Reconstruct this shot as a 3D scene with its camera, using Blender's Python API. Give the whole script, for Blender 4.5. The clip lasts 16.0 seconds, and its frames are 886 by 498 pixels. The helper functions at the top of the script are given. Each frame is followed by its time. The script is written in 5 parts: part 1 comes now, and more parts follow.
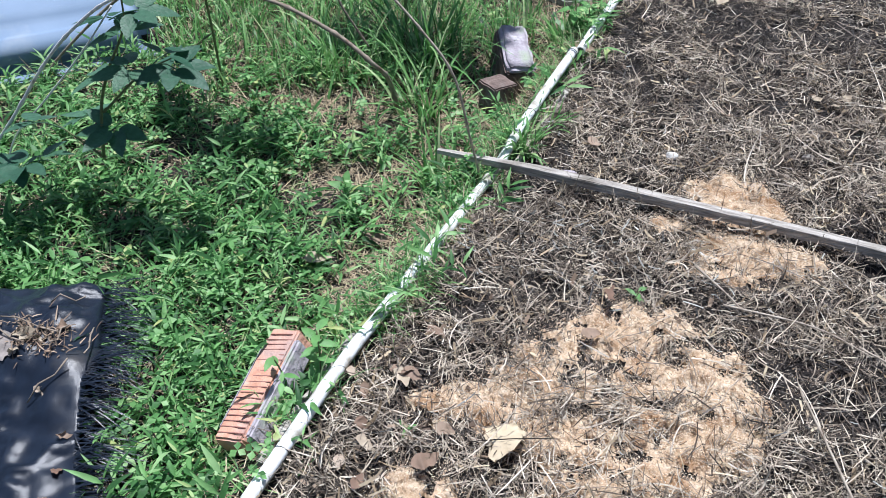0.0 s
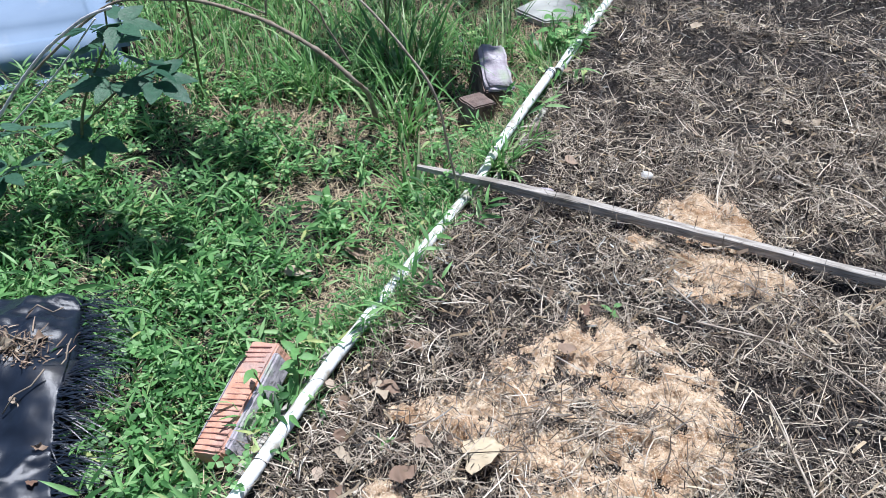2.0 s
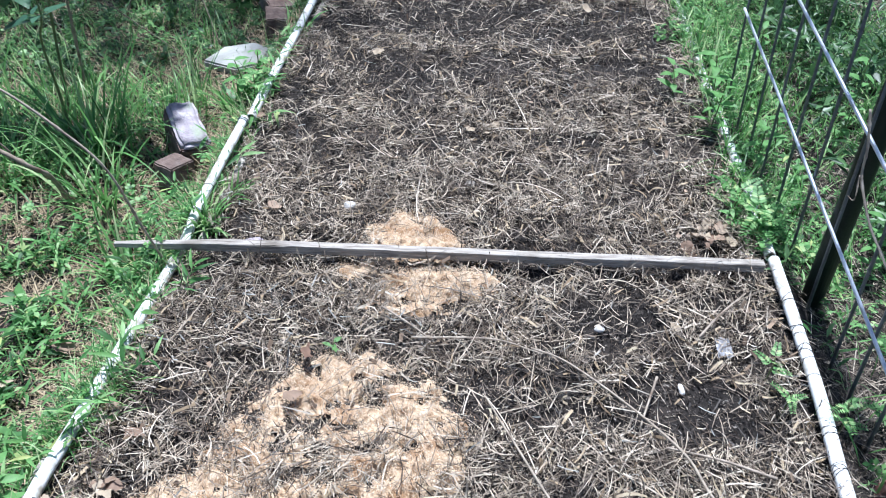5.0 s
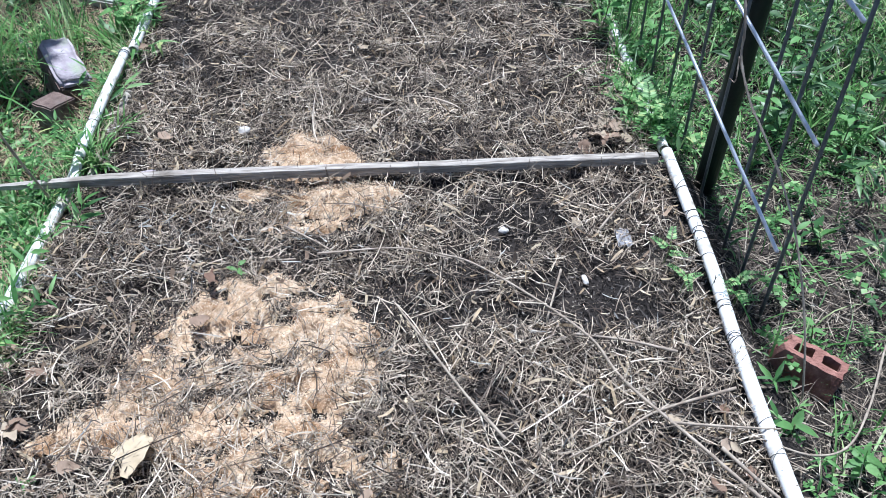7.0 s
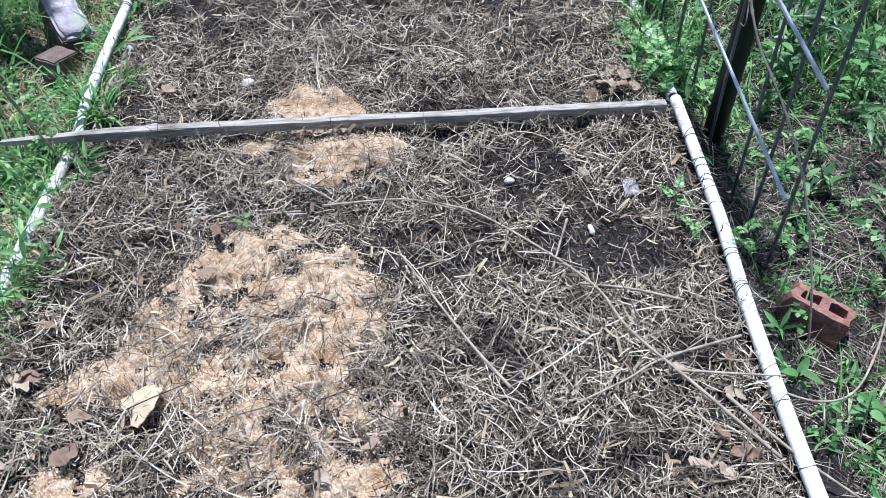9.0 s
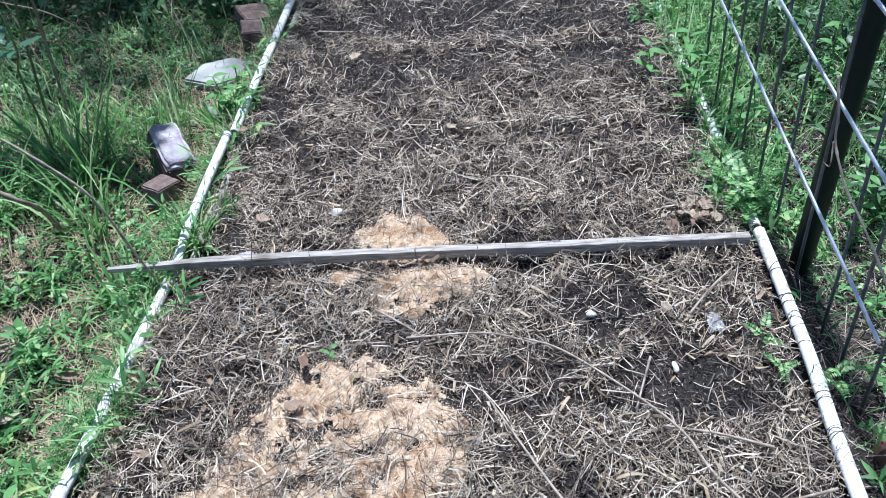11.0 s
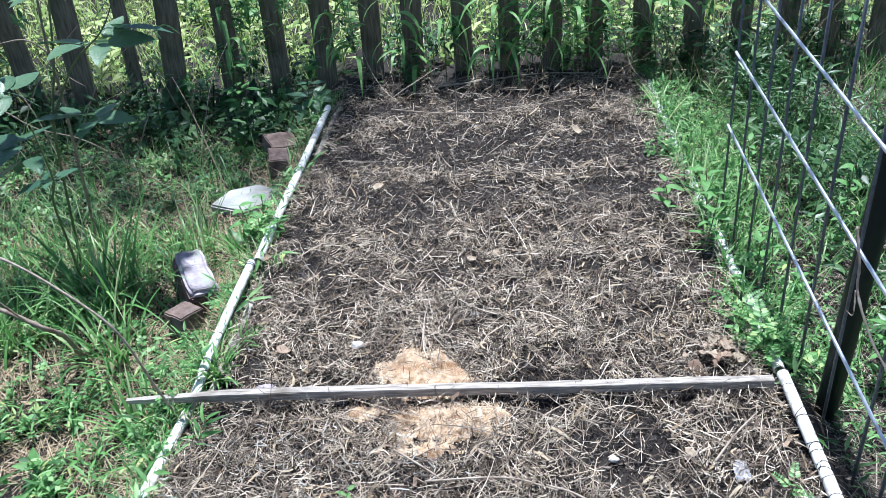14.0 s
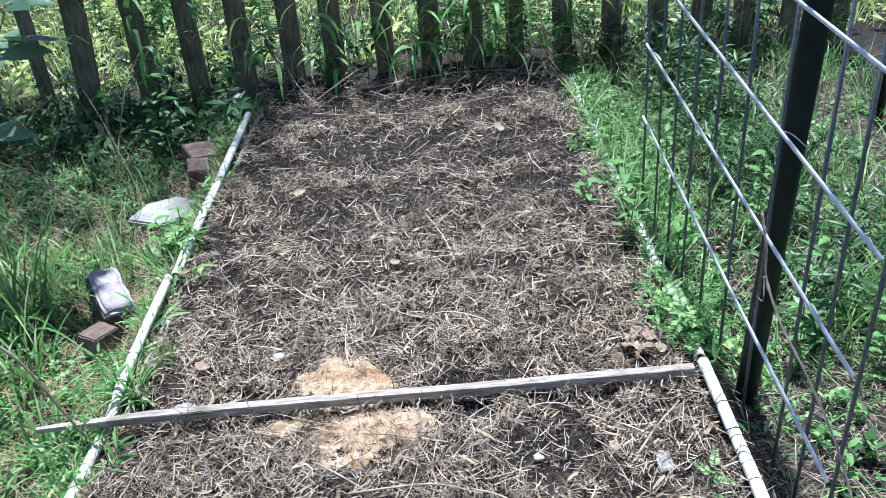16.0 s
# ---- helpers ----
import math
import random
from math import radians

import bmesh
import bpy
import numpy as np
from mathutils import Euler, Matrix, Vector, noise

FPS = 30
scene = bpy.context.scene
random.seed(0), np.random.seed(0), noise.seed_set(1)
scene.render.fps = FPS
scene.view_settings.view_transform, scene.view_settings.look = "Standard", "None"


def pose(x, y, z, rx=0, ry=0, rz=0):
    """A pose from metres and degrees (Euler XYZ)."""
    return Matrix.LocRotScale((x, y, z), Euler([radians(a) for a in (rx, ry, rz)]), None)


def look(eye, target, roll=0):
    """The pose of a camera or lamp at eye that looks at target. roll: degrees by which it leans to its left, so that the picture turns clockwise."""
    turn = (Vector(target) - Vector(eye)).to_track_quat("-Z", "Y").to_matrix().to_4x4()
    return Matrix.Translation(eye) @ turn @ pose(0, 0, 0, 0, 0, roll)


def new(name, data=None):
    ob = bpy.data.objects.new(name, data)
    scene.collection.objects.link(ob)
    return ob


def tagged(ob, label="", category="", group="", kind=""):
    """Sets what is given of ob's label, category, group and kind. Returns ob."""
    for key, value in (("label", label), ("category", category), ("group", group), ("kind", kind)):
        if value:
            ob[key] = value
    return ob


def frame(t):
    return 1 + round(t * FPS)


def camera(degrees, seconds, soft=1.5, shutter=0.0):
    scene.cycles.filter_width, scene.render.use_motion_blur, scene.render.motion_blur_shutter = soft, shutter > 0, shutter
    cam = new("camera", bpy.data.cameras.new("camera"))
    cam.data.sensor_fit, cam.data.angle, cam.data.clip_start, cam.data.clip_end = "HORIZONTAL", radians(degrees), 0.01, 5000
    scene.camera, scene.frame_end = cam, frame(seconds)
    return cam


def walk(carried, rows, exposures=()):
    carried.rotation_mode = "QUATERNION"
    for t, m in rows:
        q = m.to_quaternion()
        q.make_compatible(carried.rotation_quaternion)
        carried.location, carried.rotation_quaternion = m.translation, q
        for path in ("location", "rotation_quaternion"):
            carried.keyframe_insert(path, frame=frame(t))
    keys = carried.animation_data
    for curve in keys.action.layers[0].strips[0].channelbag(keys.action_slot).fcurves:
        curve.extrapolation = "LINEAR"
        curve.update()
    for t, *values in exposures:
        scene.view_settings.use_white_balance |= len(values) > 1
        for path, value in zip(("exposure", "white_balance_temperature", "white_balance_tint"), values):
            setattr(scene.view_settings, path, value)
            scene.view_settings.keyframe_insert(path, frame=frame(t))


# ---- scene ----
cam = camera(56.9, 16.0, soft=0.7, shutter=0.15)
PATH = [
    (0, (0.546, -1.439, 1.116), (-0.059, -0.066, -0.207), -1.7),
    (0.5, (0.569, -1.431, 1.122), (0.013, -0.04, -0.203), -1.7),
    (1, (0.577, -1.44, 1.126), (0.046, -0.029, -0.189), -1.3),
    (1.5, (0.556, -1.456, 1.126), (0.007, -0.039, -0.175), -0.1),
    (2, (0.544, -1.457, 1.128), (-0.013, -0.037, -0.166), 0.5),
    (2.5, (0.566, -1.43, 1.158), (0.079, 0.048, -0.098), 0.4),
    (3, (0.569, -1.417, 1.171), (0.151, 0.117, -0.042), -0.4),
    (3.5, (0.569, -1.402, 1.176), (0.161, 0.145, -0.024), -1.7),
    (4, (0.578, -1.408, 1.184), (0.225, 0.164, -0.001), -1.5),
    (4.5, (0.639, -1.395, 1.191), (0.453, 0.205, 0.005), -0.3),
    (5, (0.69, -1.419, 1.164), (0.638, 0.148, -0.077), 0.2),
    (5.2, (0.703, -1.428, 1.152), (0.686, 0.115, -0.12), -0.0),
    (7.3, (0.725, -1.459, 1.109), (0.876, -0.007, -0.258), 0.3),
    (7.5, (0.728, -1.459, 1.105), (0.881, -0.024, -0.281), 0.3),
    (8, (0.726, -1.468, 1.093), (0.878, -0.085, -0.344), 0.3),
    (8.2, (0.73, -1.472, 1.089), (0.878, -0.105, -0.363), 0.2),
    (10.3, (0.734, -1.436, 1.159), (0.717, 0.058, -0.171), -3.4),
    (10.5, (0.726, -1.434, 1.165), (0.69, 0.074, -0.148), -3.7),
    (11, (0.721, -1.428, 1.183), (0.663, 0.13, -0.07), -4.8),
    (11.5, (0.722, -1.416, 1.203), (0.677, 0.205, 0.031), -5.0),
    (12, (0.705, -1.41, 1.216), (0.638, 0.249, 0.102), -4.8),
    (12.5, (0.711, -1.407, 1.206), (0.608, 0.25, 0.092), -6.7),
    (13, (0.709, -1.41, 1.214), (0.597, 0.25, 0.105), -7.0),
    (13.5, (0.712, -1.403, 1.22), (0.621, 0.281, 0.145), -5.3),
    (14, (0.709, -1.401, 1.238), (0.631, 0.31, 0.207), -4.1),
    (14.5, (0.702, -1.405, 1.24), (0.616, 0.32, 0.231), -4.0),
    (15, (0.706, -1.409, 1.237), (0.643, 0.316, 0.227), -4.1),
    (15.5, (0.72, -1.409, 1.239), (0.704, 0.314, 0.225), -4.1),
    (16, (0.774, -1.376, 1.227), (0.827, 0.331, 0.187), -4.7),
]
walk(cam, [(t, look(eye, target, roll)) for t, eye, target, roll in PATH],
     [(0, 0.45, 5730, 12.5), (3, 0.49, 5690, 12.5), (5, 0.67, 5510, 12), (7.5, 0.48, 5490, 12), (10.5, 0.50, 5340, 12.5), (12.5, 0.78, 5510, 11.5), (16, 0.83, 5590, 12)])

# ---- world and sun ----
SUN_AZ, SUN_EL = radians(6), radians(75)      # towards the far end, high
sun_way = Vector((math.sin(SUN_AZ) * math.cos(SUN_EL), math.cos(SUN_AZ) * math.cos(SUN_EL), math.sin(SUN_EL)))
world = bpy.data.worlds.new("sky")
scene.world = world
world.use_nodes = True
wn = world.node_tree
wn.nodes.clear()
sky = wn.nodes.new("ShaderNodeTexSky")
sky.sky_type, sky.sun_disc = "NISHITA", False
sky.sun_elevation, sky.sun_rotation = SUN_EL, SUN_AZ
bg = wn.nodes.new("ShaderNodeBackground")
bg.inputs["Strength"].default_value = 0.068
wo = wn.nodes.new("ShaderNodeOutputWorld")
wn.links.new(sky.outputs["Color"], bg.inputs["Color"])
wn.links.new(bg.outputs["Background"], wo.inputs["Surface"])
sun = new("sun", bpy.data.lights.new("sun", "SUN"))
sun.data.energy, sun.data.angle, sun.data.color = 5.0, radians(2.2), (1.0, 0.97, 0.92)
sun.matrix_world = look(sun_way * 30, (0, 0, 0))

# ---- materials ----


def rgba(c):
    return (c[0], c[1], c[2], 1.0)


def material(name, ramp, rough=0.8, scale=30.0, source="noise", bump=0.3, bump_scale=150.0, metal=0.0,
             through_light=0.0, spec=0.3, detail=6.0, stain=None, stain_scale=4.0, stain_at=(0.5, 0.65), stretch=None):
    """ramp: (place, colour) stops, driven by noise or by a random number for each loose piece."""
    m = bpy.data.materials.new(name)
    m.use_nodes = True
    nt = m.node_tree
    n, ln = nt.nodes, nt.links
    p = n["Principled BSDF"]
    p.inputs["Roughness"].default_value = rough
    p.inputs["Metallic"].default_value = metal
    p.inputs["Specular IOR Level"].default_value = spec
    tc = n.new("ShaderNodeTexCoord")
    where = tc.outputs["Object"]
    if stretch:
        mp = n.new("ShaderNodeMapping")
        mp.inputs["Scale"].default_value = stretch
        ln.new(where, mp.inputs["Vector"])
        where = mp.outputs["Vector"]
    ns = n.new("ShaderNodeTexNoise")
    ns.inputs["Scale"].default_value, ns.inputs["Detail"].default_value = scale, detail
    ln.new(where, ns.inputs["Vector"])
    cr = n.new("ShaderNodeValToRGB")
    el = cr.color_ramp.elements
    while len(el) < len(ramp):
        el.new(0.5)
    for e, (at, c) in zip(el, ramp):
        e.position, e.color = at, rgba(c)
    if source == "noise":
        ln.new(ns.outputs["Fac"], cr.inputs["Fac"])
        colour = cr.outputs["Color"]
    else:
        src = n.new("ShaderNodeNewGeometry").outputs["Random Per Island"] if source == "island" else n.new("ShaderNodeObjectInfo").outputs["Random"]
        ln.new(src, cr.inputs["Fac"])
        mul = n.new("ShaderNodeMix")
        mul.data_type, mul.blend_type = "RGBA", "OVERLAY"
        mul.inputs["Factor"].default_value = 0.45
        ln.new(cr.outputs["Color"], mul.inputs["A"])
        ln.new(ns.outputs["Fac"], mul.inputs["B"])
        colour = mul.outputs["Result"]
    if stain:
        n2 = n.new("ShaderNodeTexNoise")
        n2.inputs["Scale"].default_value, n2.inputs["Detail"].default_value = stain_scale, 8.0
        ln.new(tc.outputs["Object"], n2.inputs["Vector"])
        mr = n.new("ShaderNodeMapRange")
        mr.inputs["From Min"].default_value, mr.inputs["From Max"].default_value = stain_at
        ln.new(n2.outputs["Fac"], mr.inputs["Value"])
        mx = n.new("ShaderNodeMix")
        mx.data_type = "RGBA"
        ln.new(mr.outputs["Result"], mx.inputs["Factor"])
        ln.new(colour, mx.inputs["A"])
        mx.inputs["B"].default_value = rgba(stain)
        colour = mx.outputs["Result"]
    ln.new(colour, p.inputs["Base Color"])
    if bump:
        nb = n.new("ShaderNodeTexNoise")
        nb.inputs["Scale"].default_value, nb.inputs["Detail"].default_value = bump_scale, 8.0
        ln.new(where, nb.inputs["Vector"])
        bp = n.new("ShaderNodeBump")
        bp.inputs["Strength"].default_value, bp.inputs["Distance"].default_value = bump, 0.004
        ln.new(nb.outputs["Fac"], bp.inputs["Height"])
        ln.new(bp.outputs["Normal"], p.inputs["Normal"])
    if through_light:
        tr = n.new("ShaderNodeBsdfTranslucent")
        ln.new(colour, tr.inputs["Color"])
        ms = n.new("ShaderNodeMixShader")
        ms.inputs["Fac"].default_value = through_light
        ln.new(p.outputs["BSDF"], ms.inputs[1])
        ln.new(tr.outputs["BSDF"], ms.inputs[2])
        ln.new(ms.outputs["Shader"], n["Material Output"].inputs["Surface"])
    return m


M_SOIL = material("soil", [(0.25, (0.008, 0.0072, 0.0066)), (0.55, (0.021, 0.018, 0.016)), (0.8, (0.05, 0.043, 0.037))],
                  rough=0.95, scale=60, bump=1.0, bump_scale=220, stain=(0.035, 0.029, 0.025), stain_scale=7)
M_STRAW = material("dry_straw", [(0.0, (0.035, 0.028, 0.022)), (0.28, (0.17, 0.133, 0.097)), (0.6, (0.43, 0.36, 0.272)), (0.88, (0.61, 0.53, 0.415)), (1.0, (0.74, 0.67, 0.555))],
                   rough=0.5, source="island", scale=90, bump=0, spec=0.28, stain=(0.075, 0.055, 0.041), stain_scale=13.0, stain_at=(0.47, 0.72))
M_DARKSTRAW = material("damp_straw", [(0.0, (0.010, 0.008, 0.007)), (0.6, (0.038, 0.029, 0.022)), (1.0, (0.12, 0.09, 0.068))],
                       rough=0.55, source="island", scale=90, bump=0, spec=0.4)
M_SAWDUST = material("sawdust", [(0.30, (0.36, 0.235, 0.14)), (0.45, (0.63, 0.455, 0.295)), (0.6, (0.79, 0.635, 0.455)), (0.75, (0.87, 0.77, 0.63))],
                     rough=0.95, scale=75, bump=1.0, bump_scale=500, spec=0.1, detail=12.0, stain=(0.43, 0.265, 0.145), stain_scale=16, stain_at=(0.50, 0.66))
M_CHIP = material("wood_chip", [(0.0, (0.44, 0.30, 0.19)), (0.4, (0.68, 0.52, 0.36)), (1.0, (0.83, 0.72, 0.56))], rough=0.9, source="island", scale=200, bump=0, spec=0.1)
M_CRUMB = material("soil_crumb", [(0.0, (0.008, 0.007, 0.0065)), (0.5, (0.026, 0.022, 0.020)), (0.82, (0.11, 0.095, 0.082)), (1.0, (0.30, 0.27, 0.235))], rough=0.95, source="island", scale=300, bump=0)
M_LEAF = material("weed_leaf", [(0.0, (0.040, 0.115, 0.036)), (0.35, (0.108, 0.27, 0.082)), (0.72, (0.225, 0.45, 0.15)), (0.93, (0.40, 0.61, 0.28)), (1.0, (0.52, 0.58, 0.22))],
                  rough=0.46, source="island", scale=60, bump=0.15, bump_scale=250, through_light=0.45, spec=0.3)
M_GRASS = material("grass_blade", [(0.0, (0.055, 0.155, 0.042)), (0.45, (0.14, 0.32, 0.085)), (0.8, (0.28, 0.47, 0.17)), (1.0, (0.48, 0.55, 0.29))],
                   rough=0.45, source="island", scale=40, bump=0, through_light=0.35, spec=0.4)
# Green lightened well past plain leaf, so bright sun is in the colour.
M_FARGREEN = material("sun_toned_leaf", [(0.0, (0.16, 0.27, 0.06)), (0.5, (0.38, 0.52, 0.16)), (1.0, (0.68, 0.72, 0.36))],
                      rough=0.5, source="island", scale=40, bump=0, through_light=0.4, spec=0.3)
# Leaf green kept dark so the colour carries the shade by fence and panel.
M_SHADELEAF = material("shade_toned_leaf", [(0.0, (0.015, 0.05, 0.016)), (0.5, (0.052, 0.13, 0.045)), (1.0, (0.14, 0.26, 0.10))],
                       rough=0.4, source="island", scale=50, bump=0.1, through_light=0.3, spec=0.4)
M_BRAMBLE = material("bramble_leaf", [(0.0, (0.055, 0.13, 0.07)), (1.0, (0.125, 0.23, 0.125))],
                     rough=0.33, source="random", scale=70, bump=0.5, bump_scale=160, through_light=0.3, spec=0.6)
# Second bramble green, darkened to hold the shade these leaves stand in.
M_SHADEDBRAMBLE = material("shaded_bramble_leaf", [(0.0, (0.04, 0.11, 0.065)), (1.0, (0.085, 0.185, 0.105))],
                         rough=0.45, source="random", scale=70, bump=0.5, bump_scale=160, through_light=0.3, spec=0.35)
M_LITTER = material("dead_plant_litter", [(0.0, (0.030, 0.024, 0.019)), (0.4, (0.105, 0.083, 0.063)), (0.75, (0.245, 0.203, 0.156)), (1.0, (0.50, 0.44, 0.35))], rough=0.75, source="island", scale=60, bump=0)
M_GREYSTRAW = material("grey_clippings", [(0.0, (0.020, 0.021, 0.022)), (0.45, (0.14, 0.145, 0.138)), (0.8, (0.38, 0.39, 0.36)), (1.0, (0.60, 0.61, 0.555))], rough=0.55, source="island", scale=60, bump=0, spec=0.35)
M_TANLEAF = material("tan_dead_leaf", [(0.3, (0.50, 0.40, 0.26)), (0.7, (0.64, 0.54, 0.38))], rough=0.65, scale=30, bump=0.4, bump_scale=80, through_light=0.12, stain=(0.36, 0.27, 0.16), stain_scale=24, stain_at=(0.58, 0.75))
M_DEADGRASS = material("dead_grass", [(0.0, (0.18, 0.13, 0.08)), (0.5, (0.39, 0.30, 0.19)), (1.0, (0.62, 0.52, 0.36))], rough=0.7, source="island", scale=60, bump=0, through_light=0.15)
M_PVC = material("white_pvc", [(0.3, (0.74, 0.76, 0.74)), (0.7, (0.82, 0.83, 0.80))], rough=0.38, scale=12, bump=0.1, bump_scale=120, spec=0.5,
                 stain=(0.36, 0.33, 0.26), stain_scale=30, stain_at=(0.51, 0.68))
M_THREAD = material("dark_thread", [(0.0, (0.03, 0.03, 0.03)), (1.0, (0.06, 0.055, 0.05))], rough=0.7, bump=0)
M_GREYWOOD = material("weathered_wood", [(0.25, (0.15, 0.13, 0.112)), (0.5, (0.36, 0.33, 0.29)), (0.8, (0.56, 0.525, 0.47))], rough=0.85, scale=14, bump=0.8, bump_scale=22,
                      stretch=(1.2, 14, 14), stain=(0.16, 0.14, 0.11), stain_scale=9, stain_at=(0.55, 0.75))
M_PICKET = material("picket_wood", [(0.25, (0.095, 0.078, 0.053)), (0.5, (0.20, 0.165, 0.115)), (0.8, (0.33, 0.285, 0.205))], rough=0.9, scale=12, bump=0.9, bump_scale=20,
                    stretch=(12, 12, 1.0), stain=(0.07, 0.082, 0.045), stain_scale=5, stain_at=(0.5, 0.7))
M_STEEL = material("galvanised_steel", [(0.3, (0.66, 0.71, 0.79)), (0.7, (0.80, 0.84, 0.90))], rough=0.45, scale=120, metal=0.35, bump=0.2, bump_scale=200,
                   stain=(0.30, 0.31, 0.33), stain_scale=30, stain_at=(0.55, 0.75))
M_DARKSTEEL = material("dull_steel", [(0.3, (0.10, 0.115, 0.13)), (0.7, (0.17, 0.19, 0.215))], rough=0.5, scale=90, metal=0.4, bump=0.2)
M_GREENPAINT = material("dark_green_paint", [(0.3, (0.005, 0.012, 0.010)), (0.7, (0.009, 0.020, 0.016))], rough=0.5, scale=40, bump=0.15, spec=0.3,
                        stain=(0.02, 0.028, 0.024), stain_scale=22, stain_at=(0.66, 0.85))
M_BRICK = material("orange_brick", [(0.3, (0.50, 0.25, 0.165)), (0.6, (0.63, 0.35, 0.245)), (0.8, (0.70, 0.50, 0.41))], rough=0.92, scale=40, bump=0.6, bump_scale=160,
                   stain=(0.40, 0.30, 0.27), stain_scale=14, stain_at=(0.5, 0.75))
M_REDBRICK = material("red_brick", [(0.3, (0.20, 0.095, 0.075)), (0.6, (0.34, 0.175, 0.14)), (0.85, (0.48, 0.30, 0.255))], rough=0.92, scale=50, bump=0.7, bump_scale=180,
                      stain=(0.15, 0.06, 0.05), stain_scale=18, stain_at=(0.5, 0.7))
M_OLDBRICK = material("old_brick", [(0.3, (0.10, 0.072, 0.063)), (0.6, (0.18, 0.132, 0.112)), (0.85, (0.29, 0.235, 0.205))], rough=0.95, scale=36, bump=0.8, bump_scale=120,
                      stain=(0.22, 0.19, 0.17), stain_scale=12, stain_at=(0.5, 0.75))
M_MORTAR = material("lilac_mortar", [(0.3, (0.28, 0.245, 0.27)), (0.6, (0.42, 0.385, 0.41)), (0.85, (0.56, 0.54, 0.55))], rough=0.95, scale=50, bump=1.0, bump_scale=110,
                    stain=(0.28, 0.36, 0.20), stain_scale=13, stain_at=(0.55, 0.75))
M_STONE = material("pale_stone", [(0.3, (0.30, 0.305, 0.28)), (0.7, (0.46, 0.465, 0.43))], rough=0.85, scale=16, bump=0.5, bump_scale=70,
                   stain=(0.36, 0.40, 0.30), stain_scale=9, stain_at=(0.55, 0.75))
M_CLOTH = material("black_woven_fabric", [(0.3, (0.006, 0.009, 0.016)), (0.7, (0.012, 0.018, 0.031))], rough=0.33, scale=30, bump=0.15, bump_scale=900, spec=0.45,
                   stain=(0.10, 0.09, 0.08), stain_scale=7, stain_at=(0.63, 0.85))
M_DEADLEAF = material("dead_leaf", [(0.0, (0.19, 0.115, 0.08)), (0.5, (0.31, 0.225, 0.16)), (1.0, (0.46, 0.38, 0.29))], rough=0.7, source="random", scale=50, bump=0.5, bump_scale=90, through_light=0.12)
M_PALELEAF = material("pale_dead_leaf", [(0.3, (0.34, 0.27, 0.185)), (0.7, (0.50, 0.42, 0.31))], rough=0.65, scale=30, bump=0.4, bump_scale=80, through_light=0.12,
                      stain=(0.34, 0.27, 0.15), stain_scale=20, stain_at=(0.58, 0.75))
M_CANE = material("dry_cane", [(0.3, (0.17, 0.135, 0.10)), (0.6, (0.29, 0.235, 0.18)), (0.85, (0.44, 0.375, 0.30))], rough=0.7, scale=40, bump=0.5, bump_scale=120,
                  stain=(0.14, 0.09, 0.06), stain_scale=30, stain_at=(0.55, 0.7))
M_TWIG = material("pale_twig", [(0.3, (0.25, 0.205, 0.16)), (0.6, (0.42, 0.36, 0.285)), (0.85, (0.58, 0.52, 0.43))], rough=0.7, scale=50, bump=0.5, bump_scale=140,
                  stain=(0.17, 0.125, 0.09), stain_scale=26, stain_at=(0.55, 0.72))
M_PALECANE = material("bleached_cane", [(0.3, (0.58, 0.56, 0.52)), (0.7, (0.76, 0.74, 0.70))], rough=0.5, scale=40, bump=0.4, stain=(0.3, 0.26, 0.22), stain_scale=30, stain_at=(0.58, 0.75))
M_DUST = material("dried_mud", [(0.3, (0.22, 0.19, 0.17)), (0.7, (0.36, 0.32, 0.29))], rough=0.95, scale=40, bump=0.8, bump_scale=120)
M_HUSK = material("dry_husk", [(0.0, (0.10, 0.07, 0.05)), (0.6, (0.22, 0.16, 0.11)), (1.0, (0.40, 0.30, 0.21))], rough=0.8, source="island", scale=60, bump=0)
M_GREENSTEM = material("green_stem", [(0.3, (0.09, 0.12, 0.05)), (0.7, (0.17, 0.19, 0.08))], rough=0.55, scale=40, bump=0)
M_TUB = material("pale_blue_plastic", [(0.3, (0.17, 0.235, 0.33)), (0.7, (0.20, 0.27, 0.37))], rough=0.65, scale=6, bump=0.05, spec=0.2,
                 stain=(0.30, 0.34, 0.38), stain_scale=8, stain_at=(0.6, 0.85))
M_WHITEBIT = material("chalky_white", [(0.3, (0.46, 0.44, 0.40)), (0.7, (0.66, 0.64, 0.60))], rough=0.8, scale=60, bump=0.5)
M_FILM = material("clear_film", [(0.3, (0.72, 0.74, 0.79)), (0.7, (0.84, 0.86, 0.90))], rough=0.25, scale=60, bump=0.4, spec=0.6)
M_FILM.node_tree.nodes["Principled BSDF"].inputs["Alpha"].default_value = 0.4

# ---- helpers of this scene ----
rng = np.random.default_rng(7)


def mesh_of(name, verts, faces, mat, smooth=False):
    me = bpy.data.meshes.new(name)
    me.from_pydata([tuple(v) for v in np.asarray(verts, float)], [], [tuple(int(i) for i in f) for f in faces])
    me.materials.append(mat)
    if smooth:
        me.polygons.foreach_set("use_smooth", [True] * len(me.polygons))
    me.update()
    return me


def part(name, bm, mat, parent, label=""):
    """Links a bmesh or a mesh as one object under a thing or a part."""
    if isinstance(bm, bmesh.types.BMesh):
        me = bpy.data.meshes.new(name)
        bm.to_mesh(me)
        bm.free()
        me.materials.append(mat)
    else:
        me = bm
    ob = new(name, me)
    ob.parent = parent
    if label:
        ob["label"] = label
    return ob


